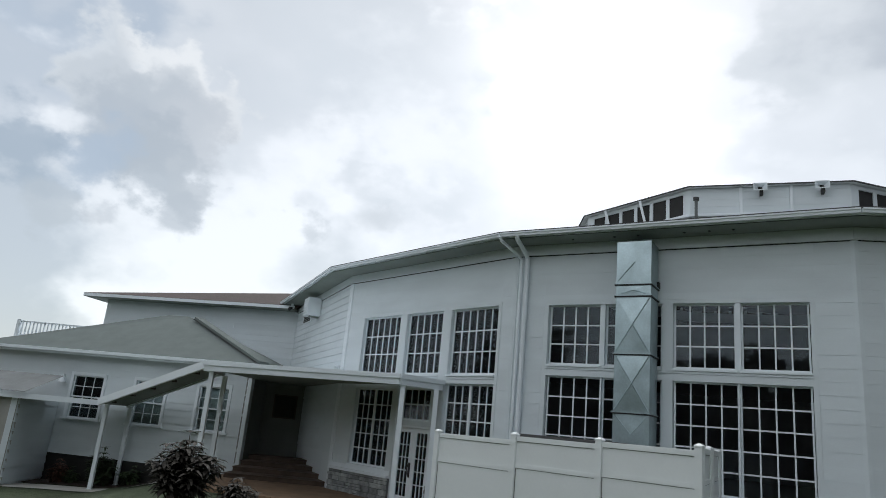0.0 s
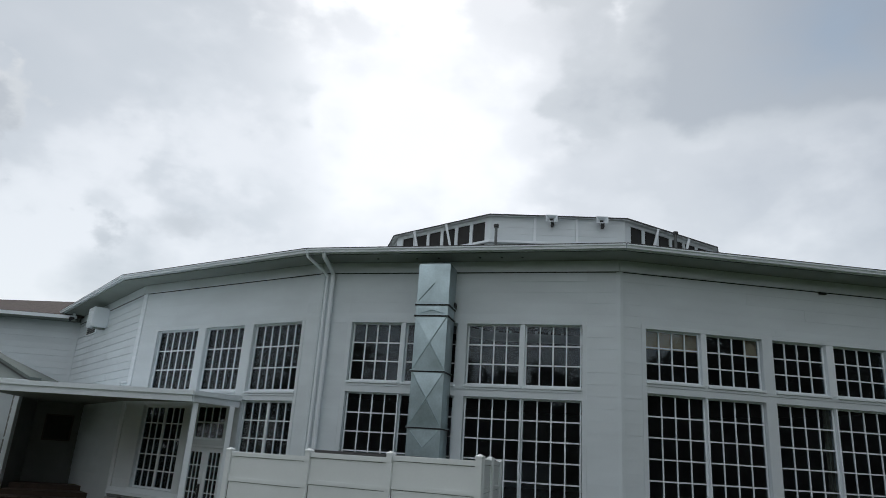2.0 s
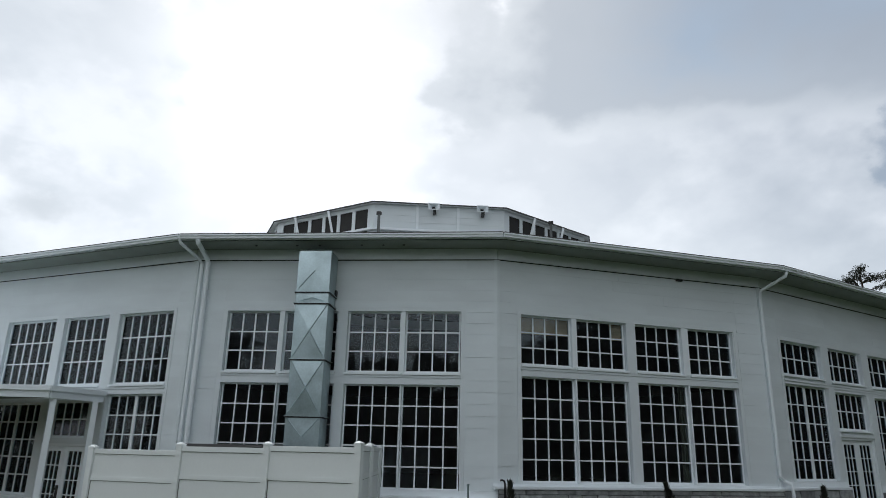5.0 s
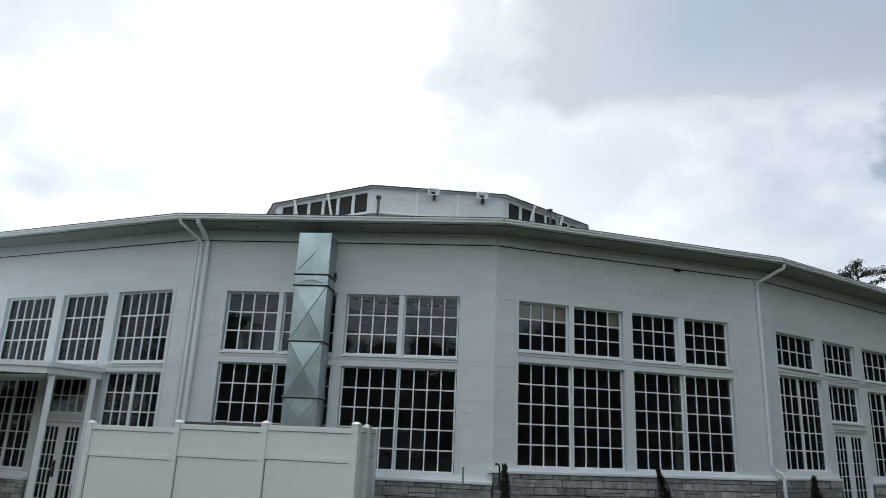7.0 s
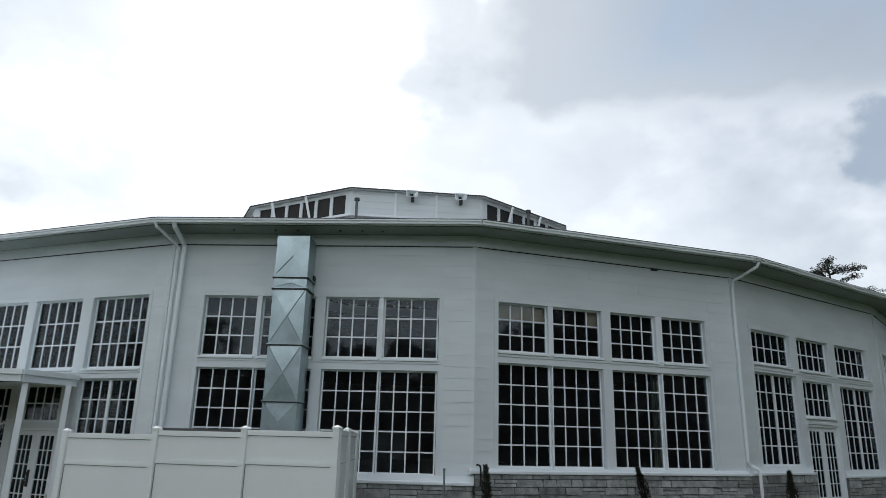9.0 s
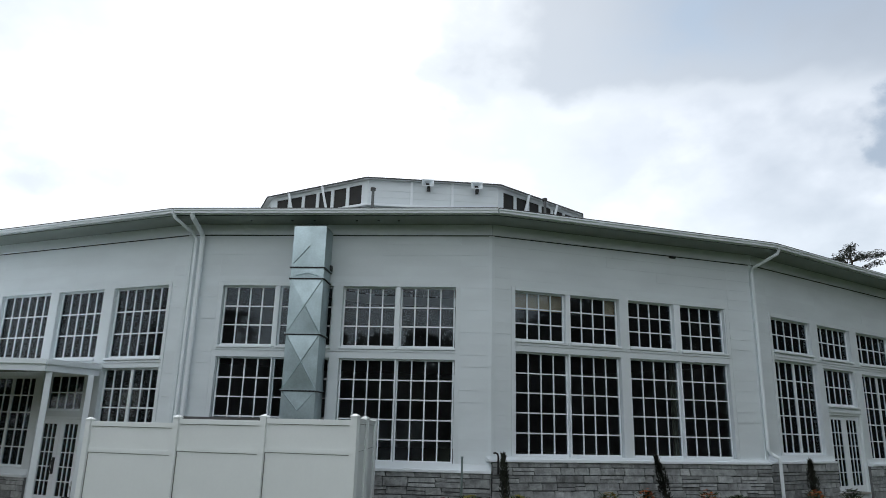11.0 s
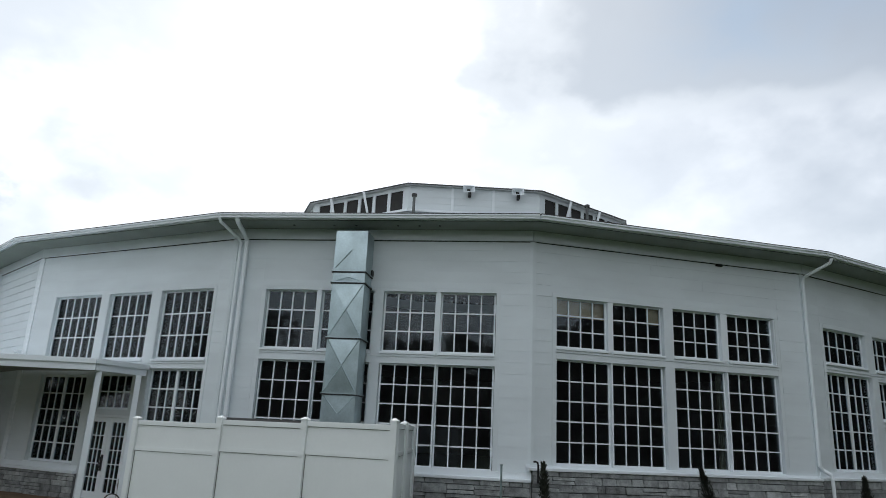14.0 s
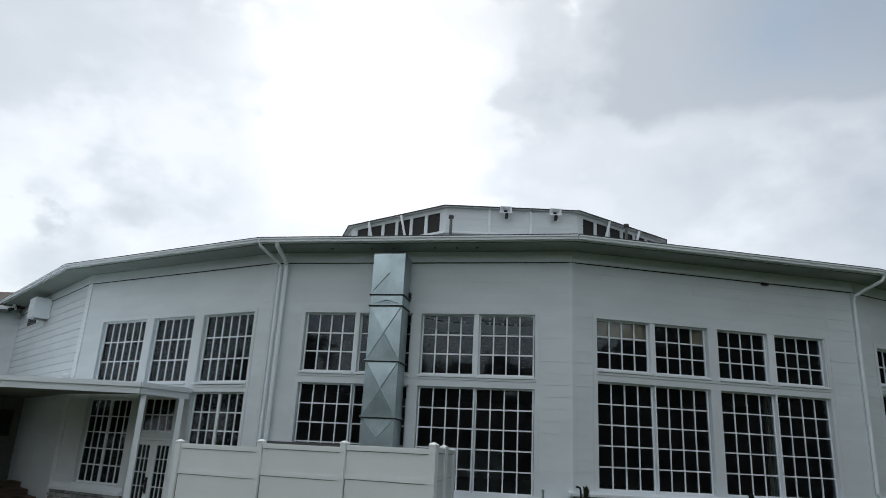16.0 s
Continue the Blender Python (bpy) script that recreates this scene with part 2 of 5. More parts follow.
# grey dark enough to hold the passage's shade in the wall colour
SHADED_GREY = material("shaded_passage_grey", (0.21, 0.225, 0.215), 0.7, var=0.1, scale=1.5, grain=25, bump=0.05)
BLACK = material("black_rubber", (0.015, 0.015, 0.016), 0.6, var=0.2)
CONCRETE = material("concrete", (0.42, 0.41, 0.38), 0.9, var=0.15, scale=2, grain=50, bump=0.25)
TERRA = material("tan_porch_paving", (0.22, 0.14, 0.085), 0.85, var=0.2, scale=2, grain=40, bump=0.2)
GRASS = material("lawn", (0.05, 0.068, 0.032), 0.95, var=0.4, scale=6, grain=45, bump=0.8)
MULCH = material("mulch", (0.045, 0.03, 0.022), 0.95, var=0.4, scale=9, grain=60, bump=0.9)
LEAF = material("leaf_green", (0.045, 0.075, 0.03), 0.6, var=0.35, scale=5, grain=20, bump=0.1, island=0.3)
LEAF_DARK = material("leaf_dark", (0.042, 0.048, 0.037), 0.7, spec=0.25, var=0.4, scale=5, grain=20, bump=0.1, island=0.3)
LEAF_BROWN = material("leaf_brown_green", (0.07, 0.062, 0.05), 0.65, spec=0.3, var=0.45, scale=5, grain=20, bump=0.1, island=0.3)
LEAF_RED = material("leaf_bronze", (0.11, 0.045, 0.03), 0.6, var=0.4, scale=5, grain=20, bump=0.1, island=0.3)
ORANGE = material("orange_petals", (0.55, 0.14, 0.02), 0.6, var=0.3, scale=9, grain=20, bump=0.1, island=0.2)
BARK = material("bark", (0.07, 0.05, 0.04), 0.95, var=0.35, scale=6, grain=30, bump=0.8)
SHEET = material("weathered_sheet", (0.14, 0.152, 0.152), 0.7, var=0.2, scale=1.5, grain=20, bump=0.1)
CURTAIN = material("grey_curtain", (0.46, 0.49, 0.54), 0.9, var=0.15, scale=3, grain=30, bump=0.1)
BLIND = material("pale_blind", (0.74, 0.76, 0.73), 0.9, var=0.1, scale=3, grain=30, bump=0.1)
TIMBER = material("brown_timber", (0.085, 0.055, 0.038), 0.7, var=0.25, scale=4, grain=30, bump=0.2)
GLASS = glass_material("window_glass")

# ---------------------------------------------------------------- mesh helpers


def box(bm, x0, x1, y0, y1, z0, z1, m=None):
    vs = [bm.verts.new((x, y, z)) for x in (x0, x1) for y in (y0, y1) for z in (z0, z1)]
    for f in ((0, 1, 3, 2), (4, 6, 7, 5), (0, 4, 5, 1), (2, 3, 7, 6), (0, 2, 6, 4), (1, 5, 7, 3)):
        bm.faces.new([vs[i] for i in f])
    if m is not None:
        bmesh.ops.transform(bm, matrix=m, verts=vs)
    return vs


def prism(bm, pts, z0, z1):
    """Upright prism over a plan outline."""
    lo = [bm.verts.new((x, y, z0)) for x, y in pts]
    hi = [bm.verts.new((x, y, z1)) for x, y in pts]
    n = len(pts)
    bm.faces.new(lo[::-1])
    bm.faces.new(hi)
    for i in range(n):
        bm.faces.new((lo[i], lo[(i + 1) % n], hi[(i + 1) % n], hi[i]))


def beam(bm, a, b, w, h=None, up=(0, 0, 1)):
    """A square bar from a to b."""
    a, b = Vector(a), Vector(b)
    d = b - a
    q = d.to_track_quat("Z", "Y" if abs(d.normalized().z) < 0.95 else "X").to_matrix().to_4x4()
    h = h or w
    box(bm, -w / 2, w / 2, -h / 2, h / 2, 0, d.length, Matrix.Translation(a) @ q)


def tube(bm, pts, r, seg=10, r1=None):
    """Round pipe through points."""
    rings, n = [], len(pts)
    side = None
    for i, p in enumerate(pts):
        p = Vector(p)
        d = (Vector(pts[min(i + 1, n - 1)]) - Vector(pts[max(i - 1, 0)])).normalized()
        if side is None:
            side = d.orthogonal().normalized()
        side = (side - d * side.dot(d)).normalized()
        up = d.cross(side)
        rr = r if r1 is None else r + (r1 - r) * i / max(1, n - 1)
        rings.append([bm.verts.new(p + rr * (side * math.cos(k * math.tau / seg) + up * math.sin(k * math.tau / seg))) for k in range(seg)])
    for a, b in zip(rings, rings[1:]):
        for k in range(seg):
            bm.faces.new((a[k], a[(k + 1) % seg], b[(k + 1) % seg], b[k]))
    bm.faces.new(rings[0][::-1])
    bm.faces.new(rings[-1])


def mesh_of(name, bm, mat, bevel=0.0):
    if bevel:
        bmesh.ops.bevel(bm, geom=list(bm.edges), offset=bevel, segments=2, affect="EDGES", clamp_overlap=True)
    bmesh.ops.recalc_face_normals(bm, faces=list(bm.faces))
    me = bpy.data.meshes.new(name)
    bm.to_mesh(me)
    bm.free()
    for mt in (mat if isinstance(mat, (list, tuple)) else (mat,)):
        me.materials.append(mt)
    return me


def part(name, bm, mat, parent=None, label="", bevel=0.0):
    ob = new(name, mesh_of(name, bm, mat, bevel))
    ob.parent = parent
    if label:
        ob["label"] = label
    return ob


def empty(name, m, **tags):
    ob = new(name)
    ob.empty_display_size = 0.2
    ob.matrix_world = m
    return tagged(ob, **tags)


def boxes(name, mat, parent, rows, label="", bevel=0.0):
    bm = bmesh.new()
    for r in rows:
        box(bm, *r)
    return part(name, bm, mat, parent, label, bevel)


UNIT = {}


def unit_box(mat, key="", lap=0.0):
    """Shared unit box 1 x 1 x 1 from the origin; lap tapers its top front edge."""
    k = (mat.name, key)
    if k not in UNIT:
        bm = bmesh.new()
        vs = box(bm, 0, 1, 0, 1, 0, 1)
        if lap:
            for v in vs:
                if v.co.z > 0.5 and v.co.y < 0.5:
                    v.co.y = lap
        UNIT[k] = mesh_of("piece", bm, mat)
    return UNIT[k]


def piece(name, me, parent, x0, x1, y0, y1, z0, z1):
    ob = new(name, me)
    ob.parent = parent
    ob.location, ob.scale = (x0, y0, z0), (x1 - x0, y1 - y0, z1 - z0)
    return ob


# ---------------------------------------------------------------- plan
P_E = (-6.6, 31.5)
P_DE, P_DA, P_AB, P_BC, P_CF = (-3.15, 23.2), (1.86, 17.45), (8.37, 13.5), (16.0, 12.3), (24.3, 13.25)
HALL = (16.45, 36.3)
HALL_R = 24.0
REST = [(HALL[0] + HALL_R * math.cos(radians(-72.1 + 17.6 * k)), HALL[1] + HALL_R * math.sin(radians(-72.1 + 17.6 * k))) for k in range(1, 15)]
P_F = (P_CF[0] + 7.6 * math.cos(radians(21.5)), P_CF[1] + 7.6 * math.sin(radians(21.5)))
RING = [P_E, P_DE, P_DA, P_AB, P_BC, P_CF, P_F, *REST[1:]]
WALL_TOP = 6.95
HEAD = 5.36


def frame_of(p, q):
    """Local frame of a wall seen from outside: x to the right along it, y into the wall, z up."""
    d = Vector((q[0] - p[0], q[1] - p[1], 0))
    return Matrix.Translation((p[0], p[1], 0)) @ Matrix.Rotation(math.atan2(d.y, d.x), 4, "Z"), d.length


def offset_ring(ring, dist):
    """Ring pushed outwards from the hall's middle, mitred."""
    n, out = len(ring), []
    for i in range(n):
        p, q, r = (Vector(ring[(i + k) % n]) for k in (-1, 0, 1))
        d1, d2 = (q - p).normalized(), (r - q).normalized()
        n1, n2 = Vector((d1.y, -d1.x)), Vector((d2.y, -d2.x))
        b = (n1 + n2).normalized()
        out.append(tuple(q + b * dist / max(0.4, b.dot(n1))))
    return out


EAVE = offset_ring(RING, 0.78)


def ground_z(x, y):
    knots = [(-60, -1.5), (-16, -1.15), (-11.5, -1.0), (-7.2, -0.2), (-5.5, -0.1), (0.5, -0.1), (4, 0.25), (8, 0.3), (60, 0.3)]
    z = knots[-1][1]
    if x <= knots[0][0]:
        z = knots[0][1]
    else:
        for (a, za), (b, zb) in zip(knots, knots[1:]):
            if a <= x <= b:
                t = (x - a) / (b - a)
                z = za + (zb - za) * t * t * (3 - 2 * t)
                break
    near = max(0.0, min(1.0, (15 - y) / 9)) if x > -30 else 0
    return z + (0.42 - z) * near


def build_ground():
    bm = bmesh.new()
    xs = [-2500, -900, -300, -120, -60] + [-40 + 1.6 * k for k in range(51)] + [60, 120, 300, 900, 2500]
    ys = [-2500, -900, -300, -120, -60, -30] + [-15 + 1.6 * k for k in range(38)] + [70, 120, 300, 900, 2500]
    grid = [[bm.verts.new((x, y, ground_z(x, y))) for x in xs] for y in ys]
    for a, b in zip(grid, grid[1:]):
        for i in range(len(xs) - 1):
            bm.faces.new((a[i], a[i + 1], b[i + 1], b[i]))
    ob = part("ground", bm, GRASS)
    tagged(ob, "mown green lawn sloping away round the hall", "lawn", kind="structure")


build_ground()

# ---------------------------------------------------------------- hall walls


def wall_mesh(name, m, length, openings, z0=-0.6, z1=WALL_TOP, thick=0.22, mat=WHITE, label="white painted timber wall of the round hall"):
    """A wall with openings (x0, x1, z0, z1) cut through, made of butted blocks."""
    bm = bmesh.new()
    xs = sorted({0.0, length, *[v for o in openings for v in o[:2]]})
    for a, b in zip(xs, xs[1:]):
        cuts = sorted((o[2], o[3]) for o in openings if o[0] <= a + 1e-6 and o[1] >= b - 1e-6)
        z = z0
        for lo, hi in cuts + [(z1, z1)]:
            if lo > z + 1e-6:
                box(bm, a, b, 0, thick, z, lo)
            z = max(z, hi)
    bmesh.ops.remove_doubles(bm, verts=list(bm.verts), dist=1e-5)
    ob = part(name, bm, mat)
    ob.matrix_world = m
    return tagged(ob, label, "wall", kind="structure")


COUNT = {"window": 0, "door": 0}


def window(m, x0, x1, z0, z1, cols, rows, label, split=False, sill=True, depth=0.07, frame_w=0.045):
    """A glazed window: frame, bars, one pane for each light. split: two leaves side by side."""
    COUNT["window"] += 1
    e = empty("window_%d" % COUNT["window"], m @ Matrix.Translation((x0, 0, z0)), label=label, category="window", kind="structure")
    w, h = x1 - x0, z1 - z0
    f, y0, y1 = frame_w, depth, depth + 0.05
    boxes("window_frame", TRIM, e, [(0, f, y0, y1, 0, h), (w - f, w, y0, y1, 0, h), (f, w - f, y0, y1, 0, f + 0.015), (f, w - f, y0, y1, h - f, h)])
    leaves = [(f, w - f)] if not split else [(f, w / 2 - 0.045), (w / 2 + 0.045, w - f)]
    if split:
        boxes("mullion", TRIM, e, [(w / 2 - 0.045, w / 2 + 0.045, y0 - 0.01, y1, f + 0.015, h - f)])
    bars, b = [], 0.016
    pane = unit_box(GLASS, "pane")
    for a, c in leaves:
        n = cols
        lw, lh = (c - a) / n, (h - 2 * f - 0.015) / rows
        zb = f + 0.015
        for i in range(1, n):
            bars.append((a + lw * i - b, a + lw * i + b, y0 + 0.008, y1 - 0.008, zb, h - f))
        for k in range(1, rows):
            for i in range(n):
                bars.append((a + lw * i + (b if i else 0), a + lw * (i + 1) - (b if i < n - 1 else 0), y0 + 0.012, y1 - 0.012, zb + lh * k - b, zb + lh * k + b))
        for i in range(n):
            for k in range(rows):
                p = piece("pane", pane, e, a + lw * i, a + lw * (i + 1), y0 + 0.022, y0 + 0.028, zb + lh * k, zb + lh * (k + 1))
                p.visible_shadow = False
    boxes("glazing_bars", TRIM, e, bars)
    if sill:
        boxes("window_sill", TRIM, e, [(-0.025, w + 0.025, -0.065, depth - 0.002, -0.055, -0.002)], bevel=0.008)
    return e


def trims(face, m, rows):
    e = empty("trim_" + face, m, label="flat white painted timber trim boards round the windows", category="trim", kind="structure")
    for r in rows:
        boxes("trim_board", WHITE, e, [r], bevel=0.004)
    return e


def siding(wall, areas, step=0.27, z_base=1.035, deep=0.0095, gap=0.0026, uneven=0.0):
    """Lapped boards; uneven: share of the rows that lie almost flush, so that their joint hardly shows."""
    me = unit_box(SIDING, "board", 0.7)
    for x0, x1, z0, z1 in areas:
        z = z_base
        while z < z1 - 0.02:
            a, b = max(z, z0), min(z + step, z1)
            if b - a > 0.03:
                xs = [x0]
                while x1 - xs[-1] > 4.6:
                    xs.append(xs[-1] + random.uniform(2.2, 4.2))
                xs.append(x1)
                for p, q in zip(xs, xs[1:]):
                    flush = random.random() < uneven
                    d = deep * (random.uniform(0.25, 0.45) if flush else random.uniform(0.75, 1.15))
                    g = gap * (0.15 if flush else random.uniform(0.6, 1.2))
                    piece("siding_board", me, wall, p, q - (0.0008 if q < x1 else 0), -d, 0.0, a + g, b)
            z += step


def stones(name, m, x0, x1, z0, z1, label, big=1.0):
    e = empty(name, m, label=label, category="stone plinth", kind="structure")
    boxes("mortar_bed", MORTAR, e, [(x0, x1, -0.085, 0.0, z0, z1)])
    meshes = []
    for k in range(6):
        bm = bmesh.new()
        vs = box(bm, 0, 1, 0, 1, 0, 1)
        rnd = random.Random(k)
        for v in vs:
            v.co += Vector((rnd.uniform(-0.03, 0.03), rnd.uniform(-0.3, 0.3) if v.co.y < 0.5 else 0, rnd.uniform(-0.06, 0.06)))
        bmesh.ops.bevel(bm, geom=list(bm.edges), offset=0.05, segments=1, affect="EDGES")
        meshes.append(mesh_of("stone", bm, STONE))
    z = z1
    while z > z0 + 0.02:
        h = big * random.choice((0.08, 0.11, 0.14, 0.17, 0.21))
        h = min(h, z - z0)
        x = x0
        while x < x1 - 0.01:
            w = min(big * random.uniform(0.2, 0.7), x1 - x)
            if x1 - x - w < 0.15:
                w = x1 - x
            if h > 0.15 and random.random() < 0.35:
                s = random.uniform(0.4, 0.6) * h
                for a, b in ((z - h, z - h + s), (z - h + s, z)):
                    piece("stone", random.choice(meshes), e, x + 0.011, x + w - 0.011, -0.115 - random.uniform(0, 0.02), -0.06, a + 0.010, b - 0.010)
            else:
                piece("stone", random.choice(meshes), e, x + 0.011, x + w - 0.011, -0.115 - random.uniform(0, 0.02), -0.06, z - h + 0.010, z - 0.010)
            x += w
        z -= h
    return e


UPPER = "white multi-pane upper window with dark glass"
LOWER = "tall white multi-pane lower window with dark glass"

def window_group(m, z0, z1, sashes, cols, rows, label, post, sill=True):
    """Sashes side by side in one recessed opening, with a post between them."""
    for a, b in sashes:
        window(m, a, b, z0, z1, cols, rows, label, sill=sill, depth=0.095, frame_w=0.036)
    for a, b in post:
        e = empty("window_post", m @ Matrix.Translation((a, 0, z0)), label="white post between paired windows", category="trim", kind="structure")
        boxes("post", TRIM, e, [(0.002, b - a - 0.002, -0.012, 0.15, 0.002, z1 - z0 - 0.002)], bevel=0.005)


# face A: two pairs of windows, the duct in front of one pair
MA, LA = frame_of(P_DA, P_AB)
OPEN_A = [(0.965, 3.755), (3.99, 6.755)]
UP_A = [[(0.985, 2.295), (2.42, 3.735)], [(4.0, 5.305), (5.415, 6.735)]]
LOW_A = [[(0.985, 2.335), (2.37, 3.735)], [(4.0, 5.35), (5.372, 6.735)]]
wall_a = wall_mesh("wall_a", MA, LA, [(a, b, 3.90, 5.375) for a, b in OPEN_A] + [(a, b, 1.28, 3.627) for a, b in OPEN_A])
for up, low in zip(UP_A, LOW_A):
    window_group(MA, 3.90, 5.375, up, 4, 3, UPPER, [(up[0][1], up[1][0])])
    window_group(MA, 1.28, 3.627, low, 4, 5, LOWER, [(low[0][1], low[1][0])], sill=False)
trims("a", MA, [(0.86, 0.965, -0.016, 0, 1.2, 5.46), (6.755, 6.86, -0.016, 0, 1.2, 5.46), (0.965, 6.755, -0.017, 0, 5.375, 5.46), (0.965, 6.755, -0.017, 0, 3.627, 3.785), (0.93, 6.79, -0.034, 0, 3.785, 3.842), (3.755, 3.99, -0.018, 0, 1.2, 3.627), (3.755, 3.99, -0.018, 0, 3.842, 5.375)])
siding(wall_a, [(0.06, 0.85, 1.2, 6.66)], uneven=0.3)
siding(wall_a, [(6.87, LA - 0.06, 1.2, 6.66)], uneven=0.1)
siding(wall_a, [(0.85, 6.87, 5.47, 6.66)], deep=0.009, gap=0.0014, uneven=0.5)

# face B: two pairs of windows
MB, LB = frame_of(P_AB, P_BC)
OPEN_B = [(0.615, 3.49), (3.755, 6.755)]
UP_B = [[(0.625, 1.965), (2.105, 3.475)], [(3.77, 5.125), (5.325, 6.71)]]
LOW_B = [[(0.63, 2.035), (2.075, 3.475)], [(3.775, 5.225), (5.27, 6.745)]]
wall_b = wall_mesh("wall_b", MB, LB, [(a, b, 4.155, HEAD) for a, b in OPEN_B] + [(a, b, 1.49, 3.885) for a, b in OPEN_B])
for up, low in zip(UP_B, LOW_B):
    window_group(MB, 4.155, HEAD, up, 4, 3, UPPER, [(up[0][1], up[1][0])])
    window_group(MB, 1.49, 3.885, low, 4, 5, LOWER, [(low[0][1], low[1][0])], sill=False)
trims("b", MB, [(0.51, 0.615, -0.016, 0, 1.42, 5.45), (6.755, 6.86, -0.016, 0, 1.42, 5.45), (0.615, 6.755, -0.017, 0, HEAD, 5.45), (0.615, 6.755, -0.017, 0, 3.885, 4.035), (0.58, 6.79, -0.034, 0, 4.035, 4.097), (3.49, 3.755, -0.018, 0, 1.42, 3.885), (3.49, 3.755, -0.018, 0, 4.097, HEAD), (6.712, 6.755, -0.006, 0.15, 4.16, HEAD - 0.004)])
siding(wall_b, [(0.06, 0.5, 1.4, 6.66), (6.87, LB - 0.06, 1.4, 6.66)], uneven=0.1)
siding(wall_b, [(0.5, 6.87, 5.46, 6.66)], deep=0.0105, gap=0.0016, uneven=0.35)

# face C: window, glazed door with a light above, window
MC, LC = frame_of(P_BC, P_CF)
HEAD_C = 5.31
open_c = [(0.76, 2.72, 4.37, HEAD_C), (3.13, 4.94, 4.34, HEAD_C), (5.38, 7.46, 4.33, HEAD_C), (0.755, 2.87, 1.60, 4.125), (5.42, 7.63, 1.45, 4.01), (3.24, 4.94, 2.99, 4.055), (3.2, 5.04, 0.55, 2.78)]
wall_c = wall_mesh("wall_c", MC, LC, open_c)
for o in open_c[:3]:
    window(MC, *o, 5, 2, UPPER, depth=0.095)
window(MC, *open_c[3], 3, 5, LOWER, split=True, sill=False, depth=0.095)
window(MC, *open_c[4], 3, 5, LOWER, split=True, sill=False, depth=0.095)
window(MC, *open_c[5], 5, 2, "white transom window above the glazed doors", sill=True, depth=0.095)
trims("c", MC, [(0.64, 0.755, -0.016, 0, 1.45, 5.42), (7.64, 7.75, -0.016, 0, 1.35, 5.42), (0.755, 7.64, -0.017, 0, HEAD_C, 5.42), (0.73, 7.66, -0.034, 0, 4.20, 4.26), (0.755, 7.64, -0.017, 0, 4.13, 4.20), (2.88, 3.19, -0.018, 0, 0.4, 4.13), (5.05, 5.41, -0.018, 0, 0.4, 4.01), (2.73, 3.12, -0.018, 0, 4.26, HEAD_C), (4.95, 5.37, -0.018, 0, 4.26, HEAD_C), (3.19, 5.05, -0.036, 0, 2.79, 2.87)])
siding(wall_c, [(0.06, 0.63, 1.4, 6.66), (7.76, LC - 0.06, 1.3, 6.66)], uneven=0.3)
siding(wall_c, [(0.63, 7.76, 5.43, 6.66)], deep=0.006, gap=0.001, uneven=0.7)

# face D: window, glazed door with a light above, window; porch roof in front
MD, LD = frame_of(P_DE, P_DA)
HEAD_D = 5.41
open_d = [(1.0, 2.93, 3.59, HEAD_D), (3.27, 4.89, 3.59, HEAD_D), (5.28, 7.09, 3.59, HEAD_D), (1.0, 2.9, 0.83, 3.15), (5.23, 7.09, 0.93, 3.345), (3.39, 4.66, 2.27, 3.19), (3.225, 4.835, 0.0, 2.13)]
wall_d = wall_mesh("wall_d", MD, LD, open_d)
for o, n in zip(open_d[:3], (6, 5, 6)):
    window(MD, *o, n, 3, UPPER, depth=0.095)
window(MD, *open_d[3], 3, 5, LOWER, split=True, sill=True, depth=0.095)
window(MD, *open_d[4], 3, 5, LOWER, split=True, sill=False, depth=0.095)
window(MD, *open_d[5], 4, 2, "white transom window above the glazed doors", sill=False)
trims("d", MD, [(0.89, 1.0, -0.016, 0, 0.8, 5.5), (7.09, 7.2, -0.016, 0, 0.8, 5.5), (1.0, 7.09, -0.017, 0, HEAD_D, 5.5), (1.0, 7.09, -0.017, 0, 3.345, 3.47), (0.96, 7.13, -0.034, 0, 3.47, 3.53), (2.92, 3.21, -0.018, 0, 0.0, 3.345), (4.85, 5.22, -0.018, 0, 0.0, 3.345), (2.94, 3.26, -0.018, 0, 3.53, HEAD_D), (4.9, 5.27, -0.018, 0, 3.53, HEAD_D), (3.22, 4.84, -0.026, 0, 2.135, 2.26)])
siding(wall_d, [(7.21, LD - 0.06, 0.8, 6.66)], uneven=0.3)
siding(wall_d, [(0.06, 0.88, 0.8, 6.66), (0.88, 7.21, 5.51, 6.66)], deep=0.006, gap=0.001, uneven=0.7)

# face E: lapped boards, no windows
ME, LE = frame_of(P_E, P_DE)
wall_e = wall_mesh("wall_e", ME, LE, [])
siding(wall_e, [(0.02, LE - 0.12, 0.2, 6.66)], step=0.25, deep=0.032)

